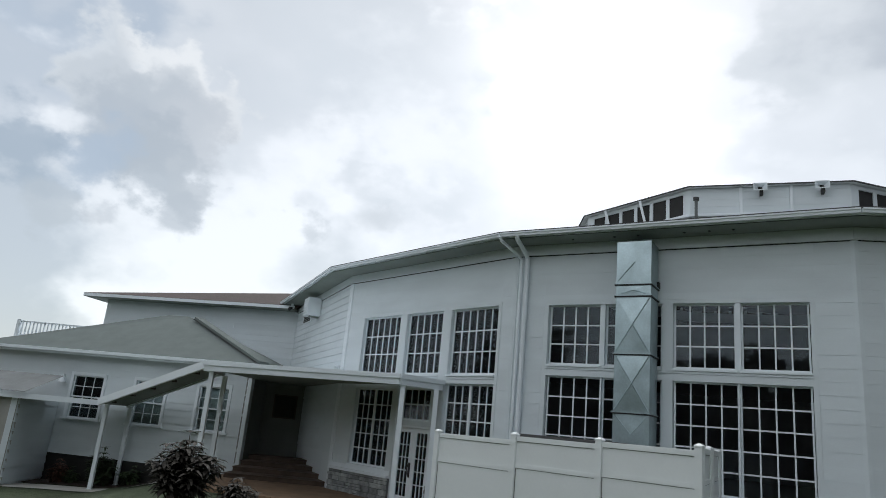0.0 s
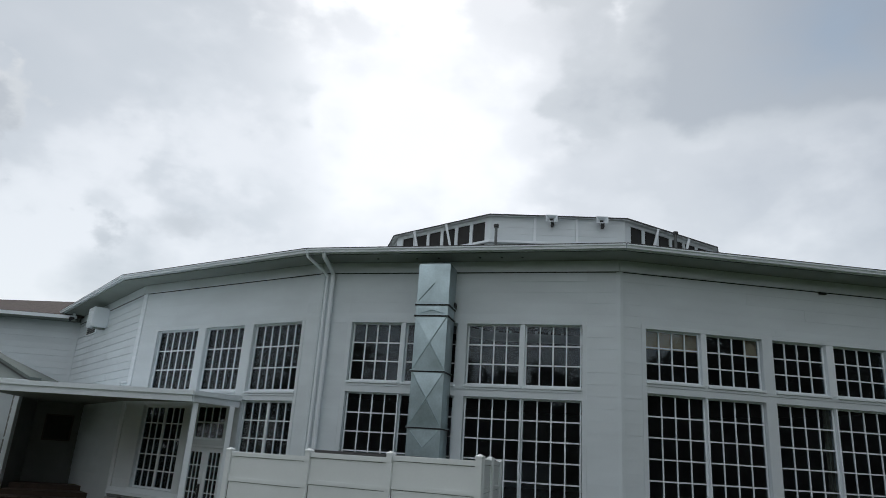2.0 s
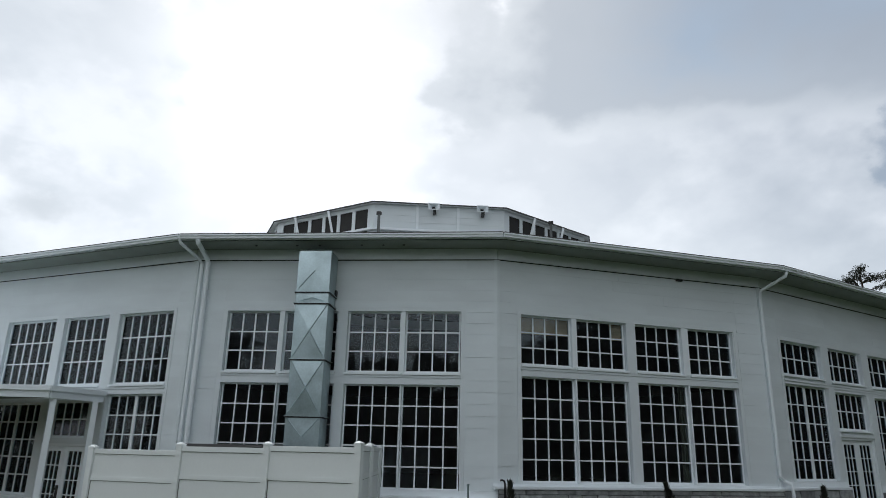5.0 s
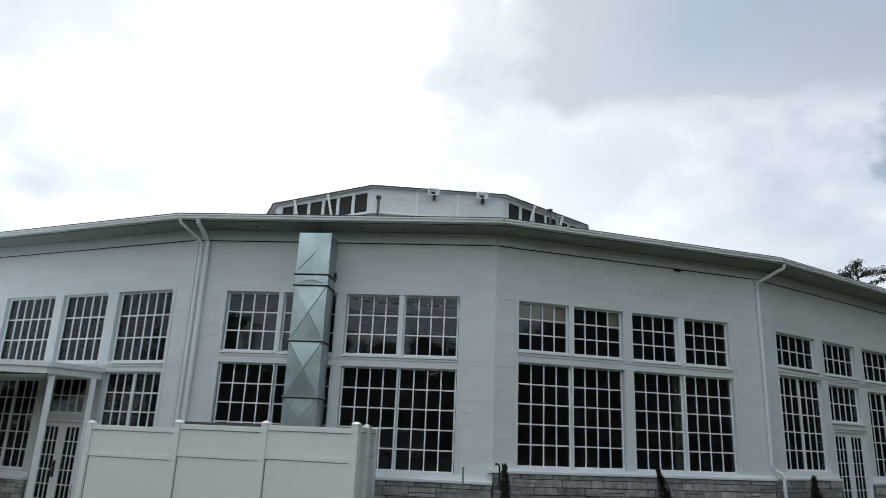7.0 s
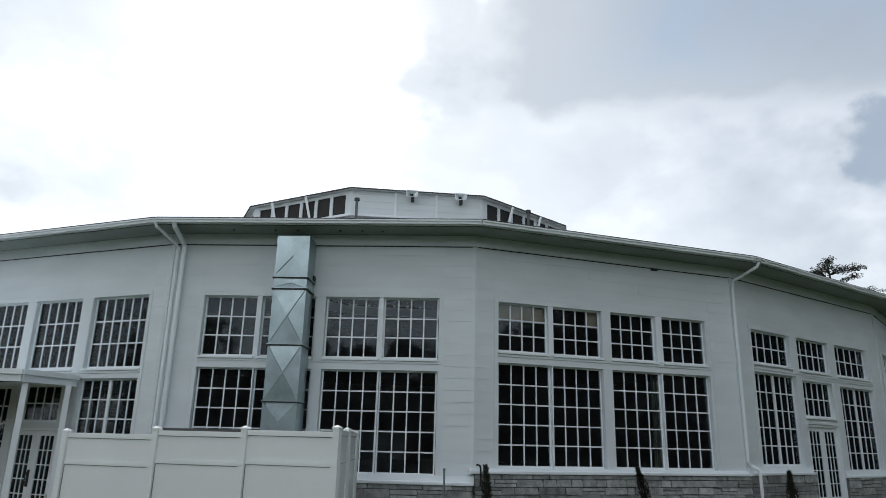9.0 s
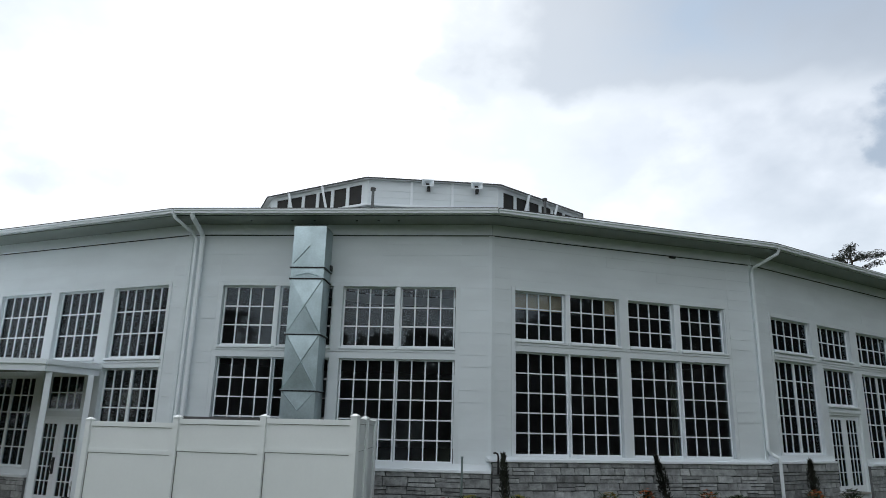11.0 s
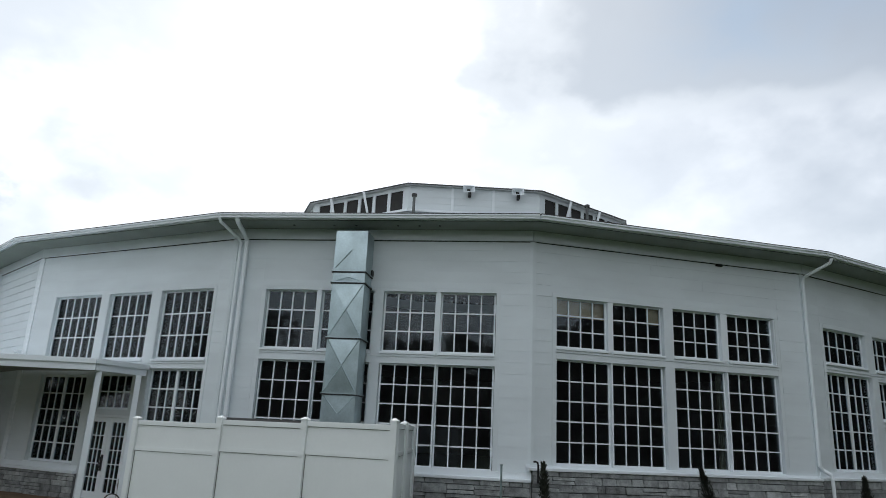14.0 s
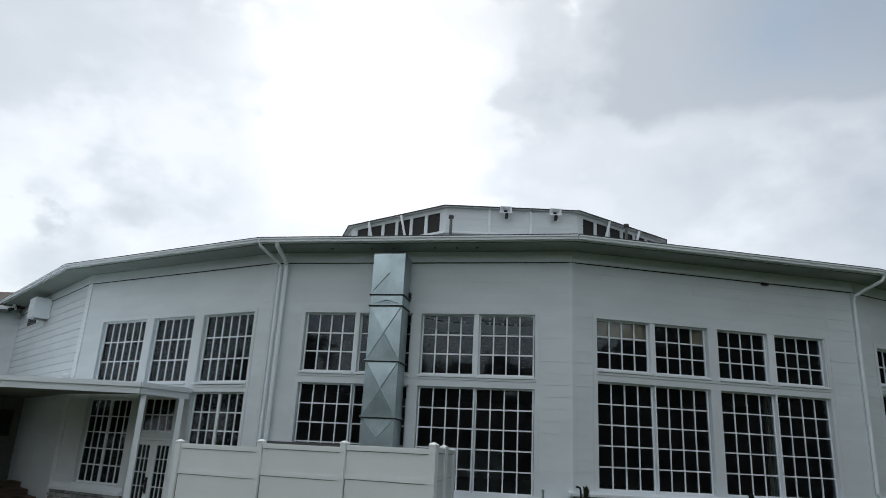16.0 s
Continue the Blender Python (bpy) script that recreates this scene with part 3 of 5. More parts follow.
# remaining faces
for k in range(5, len(RING)):
    mk, lk = frame_of(RING[k], RING[(k + 1) % len(RING)])
    open_k = [(0.75, 2.05, 4.2, HEAD), (2.3, 3.6, 4.2, HEAD), (0.75, 2.05, 1.5, 3.9), (2.3, 3.6, 1.5, 3.9)] if k == 5 else []
    w = wall_mesh("wall_back_%d" % (k - 4), mk, lk, open_k)
    if k == 5:
        siding(w, [(0.06, 0.6, 1.2, 6.66), (3.75, lk - 0.06, 1.2, 6.66)], deep=0.008, gap=0.0013)
        siding(w, [(0.6, 3.75, 5.48, 6.66)], deep=0.008, gap=0.0013)
        for o in open_k[:2]:
            window(mk, *o, 4, 3, UPPER, frame_w=0.04)
        for o in open_k[2:]:
            window(mk, *o, 4, 5, LOWER, sill=False, frame_w=0.04)
        trims("f", mk, [(0.62, 0.745, -0.035, 0, 1.42, 5.47), (3.605, 3.73, -0.035, 0, 1.42, 5.47), (0.745, 3.605, -0.037, 0, HEAD, 5.47), (0.745, 3.605, -0.037, 0, 3.905, 4.14), (2.055, 2.295, -0.034, 0, 1.5, 3.9), (2.055, 2.295, -0.034, 0, 4.145, HEAD)])
        MF, LF = mk, lk

# corner boards
for name, p, a1, a2 in (("de", P_DE, ME, MD), ("da", P_DA, MD, MA), ("ab", P_AB, MA, MB), ("bc", P_BC, MB, MC), ("cf", P_CF, MC, MF)):
    e = empty("corner_trim_" + name, Matrix.Translation((p[0], p[1], 0)), label="white painted corner board of the hall", category="trim", kind="structure")
    d1 = (a1.to_3x3() @ Vector((1, 0, 0)))
    n1 = (a1.to_3x3() @ Vector((0, -1, 0)))
    d2 = (a2.to_3x3() @ Vector((1, 0, 0))) if a2 else d1
    n2 = (a2.to_3x3() @ Vector((0, -1, 0))) if a2 else n1
    mid = (n1 + n2).normalized() * 0.032
    w = 0.13 if name == "de" else 0.07
    bm = bmesh.new()
    prism(bm, [tuple((-d1 * w + n1 * 0.03).xy), tuple(mid.xy), tuple((d2 * w + n2 * 0.03).xy), tuple((d2 * w).xy), (0, 0), tuple((-d1 * w).xy)][::-1], -0.1, 6.66)
    part("corner_board", bm, TRIM if name == "de" else SIDING, e)

# frieze board and small moulding under the soffit, water table
for nm, m, ln in (("a", MA, LA), ("b", MB, LB), ("c", MC, LC), ("d", MD, LD), ("e", ME, LE), ("f", MF, LF)):
    e = empty("frieze_" + nm, m, label="white frieze board under the soffit", category="trim", kind="structure")
    boxes("frieze_board", WHITE, e, [(0, ln, -0.05, 0, 6.695, 6.938)])
    boxes("moulding", WHITE, e, [(0, ln, -0.075, 0, 6.672, 6.695)], bevel=0.006)
    # solid black strip, drawing the dark shadow line below the moulding
    boxes("shadow_gap", BLACK, e, [(0, ln, -0.028, 0, 6.654, 6.672)], "black strip for the shadow gap under the frieze board")
for nm, m, a, b, z in (("a", MA, 0, LA + 0.02, 1.10), ("b", MB, -0.12, LB, 1.36), ("c", MC, 0, 3.18, 1.38), ("c2", MC, 5.06, LC, 1.28), ("d", MD, 0.12, 3.2, 0.60), ("d2", MD, 4.86, LD, 0.60)):
    e = empty("water_table_" + nm, m, label="projecting white water table above the stone plinth", category="trim", kind="structure")
    boxes("ledge", TRIM, e, [(a, b, -0.16, 0, z, z + 0.07)], bevel=0.01)
    boxes("apron_board", TRIM, e, [(a, b, -0.05, 0, z + 0.07, z + 0.20 if nm != "b" else z + 0.12)])
STONE_LABEL = "grey ledge-stone plinth below the white wall"
stones("plinth_a", MA, 0, LA, 0.0, 1.10, STONE_LABEL)
stones("plinth_b", MB, 0, LB, 0.0, 1.36, STONE_LABEL)
stones("plinth_c", MC, 0, 3.18, 0.0, 1.38, STONE_LABEL)
stones("plinth_c_right", MC, 5.06, LC, 0.0, 1.28, STONE_LABEL)
stones("plinth_d", MD, 0.14, 3.2, -0.2, 0.60, "grey ledge-stone plinth under the porch window")
stones("plinth_d_right", MD, 4.86, LD, -0.2, 0.60, STONE_LABEL)

# ---------------------------------------------------------------- roof of the hall


def ring_band(bm, lower, upper, z0, z1):
    a = [bm.verts.new((x, y, z0)) for x, y in lower]
    b = [bm.verts.new((x, y, z1)) for x, y in upper]
    n = len(a)
    for i in range(n):
        bm.faces.new((a[i], a[(i + 1) % n], b[(i + 1) % n], b[i]))


INNER = [(HALL[0] + 8.0 * (p[0] - HALL[0]) / math.hypot(p[0] - HALL[0], p[1] - HALL[1]), HALL[1] + 8.0 * (p[1] - HALL[1]) / math.hypot(p[0] - HALL[0], p[1] - HALL[1])) for p in EAVE]
bm = bmesh.new()
ring_band(bm, EAVE, INNER, 7.11, 11.75)
roof = tagged(part("hall_roof", bm, material("grey_roofing", (0.15, 0.155, 0.155), 0.8, var=0.2, scale=3, grain=40, bump=0.3)), "low-pitched grey roof of the round hall", "roof", kind="structure")
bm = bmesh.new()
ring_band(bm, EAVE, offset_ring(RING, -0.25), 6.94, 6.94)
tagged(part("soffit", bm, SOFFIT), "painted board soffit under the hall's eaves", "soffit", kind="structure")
# unseen ceiling and floor, coloured dark so the panes look into blackness
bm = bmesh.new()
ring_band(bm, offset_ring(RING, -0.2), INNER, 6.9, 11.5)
tagged(part("ceiling", bm, DARK), "dark ceiling, unseen, added to keep the hall black", "ceiling", kind="structure")
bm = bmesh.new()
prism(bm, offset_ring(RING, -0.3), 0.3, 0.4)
tagged(part("floor", bm, FLOOR_IN), "dark wooden floor, unseen, added to keep the hall black", "floor", kind="structure")

# fascia and gutter along each eave
for k in range(0, 7):
    p, q = EAVE[k], EAVE[k + 1]
    m, ln = frame_of(p, q)
    f = tagged(boxes("fascia", TRIM, None, [(0, ln, 0.0, 0.03, 6.965, 7.1)]), "white fascia board at the eave", "fascia", kind="structure")
    f.matrix_world = m
    bm = bmesh.new()
    prof = [(0.0, 6.99), (-0.085, 6.99), (-0.09, 7.04), (-0.115, 7.055), (-0.115, 7.085), (0.0, 7.085)]
    v0 = [bm.verts.new((0, y, z)) for y, z in prof]
    v1 = [bm.verts.new((ln, y, z)) for y, z in prof]
    bm.faces.new(v0)
    bm.faces.new(v1[::-1])
    for i in range(len(prof)):
        bm.faces.new((v0[i], v0[(i + 1) % 6], v1[(i + 1) % 6], v1[i]))
    dr = tagged(boxes("drip_edge", DARK_ROOF, None, [(0, ln, -0.10, 0.05, 7.09, 7.115)]), "dark edge of the roofing above the gutter", "roof edge", kind="structure")
    dr.matrix_world = m
    g = tagged(part("gutter", bm, TRIM), "white metal gutter along the eave", "gutter", "gutters of the hall", kind="structure")
    g.matrix_world = m

# ---------------------------------------------------------------- clerestory
K_R, K_TURN = 10.08, -21.33
K_MID = (16.45, 35.36)
KZ = 13.18


def k_ring(r):
    return [(K_MID[0] + r * math.sin(radians(K_TURN + 36 * (j - 1.5))), K_MID[1] - r * math.cos(radians(K_TURN + 36 * (j - 1.5)))) for j in range(10)]


kw, ke = k_ring(K_R - 0.28), k_ring(K_R)
for j in range(10):
    m, ln = frame_of(kw[j], kw[(j + 1) % 10])
    solid = j == 1
    z0, z1 = 10.6, KZ - 0.06
    if solid:
        w = wall_mesh("clerestory_wall_%d" % (j + 1), m, ln, [], z0, z1, 0.15, WHITE, "white boarded clerestory wall above the hall roof")
        siding(w, [(0.05, ln - 0.05, 11.0, z1)], 0.32, 10.7)
        for x in (2.0, 3.9):
            boxes("batten", TRIM, w, [(x - 0.06, x + 0.06, -0.10, -0.026, 11.0, z1)])
    else:
        n = 6
        xs = [0.28 + (ln - 0.56) * i / n for i in range(n + 1)]
        ops = [(a + 0.09, b - 0.09, 11.2, z1 - 0.17) for a, b in zip(xs, xs[1:])]
        w = wall_mesh("clerestory_wall_%d" % (j + 1), m, ln, ops, z0, z1, 0.15, WHITE, "white posts with dark screened openings of the clerestory")
        for o in ops:
            boxes("screen", SCREEN, w, [(o[0], o[1], 0.05, 0.08, o[2], o[3])])
    # brackets under the overhang
    for x in ((1.35, 3.1) if not solid else ()):
        b = empty("eave_bracket", m @ Matrix.Translation((ln * x / 5, 0, 0)), label="white diagonal timber bracket under the clerestory eave", category="bracket", group="clerestory brackets")
        bm = bmesh.new()
        beam(bm, (0, -0.05, 11.7), ((j - 1) * 0.28 if j in (0, 2) else 0.0, -0.24, z1 + 0.0), 0.11, 0.11)
        part("strut", bm, TRIM, b)
    if j in (0, 1, 2):
        boxes("base_flashing", TRIM, w, [(-0.05, ln + 0.05, -0.17, -0.03, 11.84, 11.96)], "white flashing board along the foot of the clerestory", bevel=0.01)
    fm, fl = frame_of(ke[j], ke[(j + 1) % 10])
    f = tagged(boxes("clerestory_fascia", DARK_ROOF, None, [(0, fl, 0, 0.04, KZ - 0.05, KZ)]), "thin dark fascia of the clerestory roof", "fascia", kind="structure")
    f.matrix_world = fm
bm = bmesh.new()
ring_band(bm, ke, k_ring(0.4), KZ, KZ + 2.2)
tagged(part("clerestory_roof", bm, DARK_ROOF), "dark shallow roof of the clerestory", "roof", kind="structure")
bm = bmesh.new()
ring_band(bm, ke, k_ring(K_R - 0.5), KZ - 0.04, KZ - 0.04)
tagged(part("clerestory_soffit", bm, material("pale_soffit_paint", (0.78, 0.81, 0.81), 0.7, var=0.1, scale=1.5, grain=25, bump=0.06)), "painted soffit of the clerestory eave", "soffit", kind="structure")

# ---------------------------------------------------------------- doors of the hall


def glazed_door(m, x0, x1, z0, z1, label, handle=True):
    """A pair of glazed leaves in a frame, each three lights wide and five high."""
    COUNT["door"] += 1
    e = empty("door_%d" % COUNT["door"], m @ Matrix.Translation((x0, 0, z0)), label=label, category="door", kind="structure")
    w, h = x1 - x0, z1 - z0
    boxes("door_frame", TRIM, e, [(0, 0.06, 0.0, 0.14, 0, h), (w - 0.06, w, 0.0, 0.14, 0, h), (0.06, w - 0.06, 0.0, 0.14, h - 0.06, h)])
    boxes("threshold", CONCRETE, e, [(0.06, w - 0.06, -0.06, 0.16, -0.04, 0.015)])
    for k in range(2):
        a = 0.065 + k * (w / 2 - 0.065)
        b = a + w / 2 - 0.07
        s, bot, top = 0.135, 0.2, 0.12
        leaf = boxes("door_leaf", TRIM, e, [(a, a + s, 0.05, 0.095, 0.02, h - 0.065), (b - s, b, 0.05, 0.095, 0.02, h - 0.065), (a + s, b - s, 0.05, 0.095, 0.02, bot), (a + s, b - s, 0.05, 0.095, h - 0.065 - top, h - 0.065)])
        gx, gz = (b - s - a - s) / 3, (h - 0.065 - top - bot) / 5
        bars = [(a + s + gx * i - 0.012, a + s + gx * i + 0.012, 0.056, 0.089, bot, h - 0.065 - top) for i in (1, 2)]
        for r in range(1, 5):
            bars += [(a + s + gx * i + (0.012 if i else 0), a + s + gx * (i + 1) - (0.012 if i < 2 else 0), 0.058, 0.087, bot + gz * r - 0.012, bot + gz * r + 0.012) for i in range(3)]
        boxes("glazing_bars", TRIM, leaf, bars)
        for i in range(3):
            for r in range(5):
                p = piece("pane", unit_box(GLASS, "pane"), leaf, a + s + gx * i, a + s + gx * (i + 1), 0.07, 0.076, bot + gz * r, bot + gz * (r + 1))
                p.visible_shadow = False
        if handle and k == 0:
            bm = bmesh.new()
            box(bm, b - 0.085, b - 0.02, 0.02, 0.05, 0.72, 1.12)
            tube(bm, [(b - 0.05, -0.01, 0.8), (b - 0.05, -0.035, 0.86), (b - 0.05, -0.035, 1.0), (b - 0.05, -0.01, 1.06)], 0.014, 8)
            part("door_handle", bm, BLACK, leaf, "black pull handle with a long plate")
    return e


glazed_door(MD, 3.225, 4.835, 0.0, 2.13, "pair of white glazed doors under the porch roof")
glazed_door(MC, 3.2, 5.04, 0.55, 2.78, "pair of white glazed doors between tall windows", handle=False)

# curtains behind the windows
DRAPE = material("olive_grey_curtain", (0.27, 0.27, 0.21), 0.9, var=0.2, scale=3, grain=30, bump=0.1)


def curtain(m, widths, z0, z1, mat, label):
    """One gathered curtain, drawn to the given stretches of its rail."""
    bm = bmesh.new()
    for x0, x1 in widths:
        prev, n = None, max(8, int((x1 - x0) / 0.03))
        for k in range(n + 1):
            x = x0 + (x1 - x0) * k / n
            y = 0.25 + 0.045 * math.sin(k * 1.9) + 0.012 * math.sin(k * 5.3)
            cur = (bm.verts.new((x, y, z0 - 0.3)), bm.verts.new((x, y, z1 + 0.25)))
            if prev:
                bm.faces.new((prev[0], cur[0], cur[1], prev[1]))
            prev = cur
    c = tagged(part("curtain", bm, mat), label, "curtain", "curtains of the hall")
    c.matrix_world = m
    sol = c.modifiers.new("thick", "SOLIDIFY")
    sol.thickness = 0.008


for a, b, z0, z1 in open_d[:3]:
    curtain(MD, ((a - 0.1, a + (b - a) * 0.36), (a + (b - a) * 0.62, b + 0.1)), z0, z1, CURTAIN, "gathered grey curtain behind the upper window")
for (a, b, z0, z1), share in zip(open_c[:3], (0.8, 0.78, 0.82)):
    curtain(MC, ((a + (b - a) * share, b + 0.1),), z0, z1, DRAPE, "narrow olive-grey curtain at the window's edge")
for a, b, z0, z1 in open_c[3:5]:
    curtain(MC, ((a + (b - a) * 0.33, a + (b - a) * 0.47),), z0, z1, DRAPE, "narrow olive-grey curtain behind the tall window")
curtain(MB, ((5.06, 5.24),), 1.5, 3.9, DRAPE, "narrow olive-grey curtain behind the tall window")

# pale beige sheets behind top panes of the first upper windows of face B
for a, b, d in ((0.64, 1.95, 0.43), (3.12, 3.46, 0.43)):
    bl = empty("beige_sheet", MB @ Matrix.Translation((a, 0.19, HEAD)), label="pale beige sheet hung behind the top panes of the window", category="blind", group="blinds of the hall")
    boxes("fabric", material("beige_fabric_%d" % int(a * 10), (0.78, 0.57, 0.39), 0.9, var=0.12, scale=3), bl, [(0, b - a, 0, 0.006, -d, 0.1)])
    bm = bmesh.new()
    tube(bm, [(0, 0.02, 0.1), (b - a, 0.02, 0.1)], 0.03, 10)
    part("roller", bm, WHITE, bl)

# ---------------------------------------------------------------- galvanised duct on face A
duct = empty("air_duct", MA @ Matrix.Translation((2.87, 0, 0)), label="tall galvanised sheet-metal air duct on the white wall", category="duct")
DW, DF, DB = 0.79, -0.70, -0.05
levels = [0.35, 2.83, 4.11, 5.43, 5.70, 6.72]


def braked_section(z0, z1, centre, rise=0.02):
    """Sheet-metal box whose front and side are cross-broken towards a raised centre."""
    bm = bmesh.new()
    v = [bm.verts.new(c) for c in ((0, DF, z0), (DW, DF, z0), (DW, DF, z1), (0, DF, z1), (0, DB, z0), (DW, DB, z0), (DW, DB, z1), (0, DB, z1))]
    mid = bm.verts.new((centre[0], DF - rise, z0 + centre[1] * (z1 - z0)))
    side = bm.verts.new((DW + 0.6 * rise, (DF + DB) / 2, (z0 + z1) / 2))
    for a, b in ((0, 1), (1, 2), (2, 3), (3, 0)):
        bm.faces.new((v[a], v[b], mid))
    for a, b in ((1, 5), (5, 6), (6, 2), (2, 1)):
        bm.faces.new((v[a], v[b], side))
    for f in ((4, 0, 3, 7), (3, 2, 6, 7), (0, 4, 5, 1), (5, 4, 7, 6)):
        bm.faces.new([v[k] for k in f])
    return part("duct_section", bm, GALV, duct)


def brake(sec, x0, za, x1, zb, y0=0.0, y1=0.0):
    """Rolled crease standing a few millimetres off the sheet."""
    bm = bmesh.new()
    d = Vector((x1 - x0, 0, zb - za))
    n = Vector((-d.z, 0, d.x)).normalized() * 0.013
    p = [Vector((x0, DF - 0.001 - y0, za)), Vector((x1, DF - 0.001 - y1, zb))]
    ridge = [q + Vector((0, -0.012, 0)) for q in p]
    vs = [bm.verts.new(v) for v in (p[0] - n, p[0] + n, p[1] + n, p[1] - n, ridge[0], ridge[1])]
    for f in ((0, 4, 5, 3), (1, 2, 5, 4), (0, 1, 4), (3, 5, 2)):
        bm.faces.new([vs[i] for i in f])
    part("cross_brake", bm, GALV, sec, "folded stiffening crease")


CENTRES = [(0.4, 0.82), (0.41, 0.5), (0.40, 0.50), (0.4, 0.45), (0.42, 0.5)]
for k, (z0, z1) in enumerate(zip(levels, levels[1:])):
    a, b = z0 + 0.012, z1 - 0.012
    rise = (0.012, 0.035, 0.03, 0.007, 0.016)[k]
    sec = braked_section(a, b, CENTRES[k], rise)
    cx, cz = CENTRES[k][0], a + CENTRES[k][1] * (b - a)
    arms = {0: ((0.0, b), (DW, b)), 1: ((0.0, a), (DW, a), (0.0, b), (DW, b)), 2: ((0.0, a), (DW, b), (DW, a)), 3: ((0.1, a + 0.03), (DW - 0.1, a + 0.03)), 4: ((0.03, a + 0.05),)}[k]
    for x, z in arms:
        brake(sec, x + 0.04 * (cx - x), z + 0.04 * (cz - z), cx, cz, 0.0, rise)
for z in levels[1:-1]:
    fl = boxes("flange", GALV, duct, [(-0.035, DW + 0.035, DF - 0.04, DB + 0.02, z - 0.009, z + 0.014)], bevel=0.004)
    boxes("gasket", BLACK, fl, [(-0.03, DW + 0.03, DF - 0.03, DB + 0.02, z - 0.036, z - 0.009)])
boxes("wall_sleeve", GALV, duct, [(0.02, DW - 0.02, DB, 0.0, 5.75, 6.7)], "short galvanised sleeve into the wall")
boxes("bracket", BLACK, duct, [(DW, DW + 0.04, DB - 0.12, DB + 0.03, 5.72, 5.86)], "dark mounting bracket")

unit = empty("air_handler", MA @ Matrix.Translation((1.12, -1.75, 0)), label="grey metal air handling unit behind the white fence", category="air conditioner")
boxes("casing", material("grey_casing", (0.22, 0.23, 0.23), 0.5, metal=0.3), unit, [(0, 2.2, 0, 0.95, 0.2, 2.13)], bevel=0.02)
boxes("lid", material("dark_lid", (0.1, 0.1, 0.1), 0.6), unit, [(-0.03, 2.23, -0.03, 0.98, 2.13, 2.18)])

# ---------------------------------------------------------------- downspouts


def downspout(name, pts, label, r=0.045):
    d = empty(name, Matrix.Translation(pts[0]), label=label, category="downspout", group="downspouts of the hall")
    o = Vector(pts[0])
    bm = bmesh.new()
    tube(bm, [Vector(p) - o for p in pts], r, 10)
    part("pipe", bm, TRIM, d)
    for z in (5.0, 2.6):
        bm = bmesh.new()
        p = Vector(pts[3]) - o
        tube(bm, [(p.x, p.y, z - o.z), (p.x, p.y, z + 0.05 - o.z)], r + 0.008, 10)
        part("strap", bm, TRIM, d)
    return d


def on_wall(m, x, off, z):
    return m @ Vector((x, -off, z))


downspout("downspout", [on_wall(MA, -0.12, 0.84, 6.99), on_wall(MA, -0.11, 0.80, 6.90), on_wall(MA, 0.12, 0.20, 6.66), on_wall(MA, 0.17, 0.08, 6.56), on_wall(MA, 0.17, 0.08, 0.3)], "thin white downspout beside the corner of the hall", 0.04)
downspout("downspout", [on_wall(MA, 0.34, 0.84, 6.99), on_wall(MA, 0.345, 0.80, 6.90), on_wall(MA, 0.345, 0.24, 6.68), on_wall(MA, 0.345, 0.11, 6.58), on_wall(MA, 0.345, 0.11, 0.3)], "wide white downspout beside the corner of the hall", 0.058)
downspout("downspout", [on_wall(MC, 0.10, 0.84, 6.98), on_wall(MC, 0.10, 0.78, 6.86), on_wall(MB, LB - 0.02, 0.14, 6.56), on_wall(MB, LB - 0.03, 0.09, 6.4), on_wall(MB, LB - 0.03, 0.09, 1.72), on_wall(MC, 0.06, 0.10, 1.62), on_wall(MC, 0.14, 0.24, 1.52), on_wall(MC, 0.14, 0.26, 1.4), on_wall(MC, 0.14, 0.26, 0.3)], "white round downspout with an offset over the stone plinth")

# ---------------------------------------------------------------- vinyl fence
SHADOW_JOINT = material("shadow_joint_grey", (0.2, 0.2, 0.2), 0.9)
fence = empty("privacy_fence", Matrix.Identity(4), label="white vinyl privacy fence with capped posts and mid rails", category="fence")
F_POSTS = [(0.17, 14.47, 2.10), (1.57, 13.10, 2.175), (2.85, 11.86, 2.215), (4.07, 10.66, 2.25), (4.97, 12.58, 2.25), (5.88, 14.46, 2.215)]
for x, y, z in F_POSTS:
    rz = radians(-44.5)
    m = Matrix.Translation((x, y, 0)) @ Matrix.Rotation(rz, 4, "Z")
    bm = bmesh.new()
    box(bm, -0.06, 0.06, -0.06, 0.06, ground_z(x, y) - 0.1, z - 0.05)
    bmesh.ops.bevel(bm, geom=list(bm.edges), offset=0.006, segments=2, affect="EDGES")
    bmesh.ops.transform(bm, matrix=m, verts=list(bm.verts))
    post = part("post", bm, VINYL, fence)
    bm = bmesh.new()
    box(bm, -0.066, 0.066, -0.066, 0.066, z - 0.05, z - 0.025)
    vs = box(bm, -0.066, 0.066, -0.066, 0.066, z - 0.025, z + 0.01)
    for v in vs:
        if v.co.z > z:
            v.co.x *= 0.25
            v.co.y *= 0.25
    bmesh.ops.transform(bm, matrix=m, verts=list(bm.verts))
    part("post_cap", bm, VINYL, post, "flat pyramid post cap")
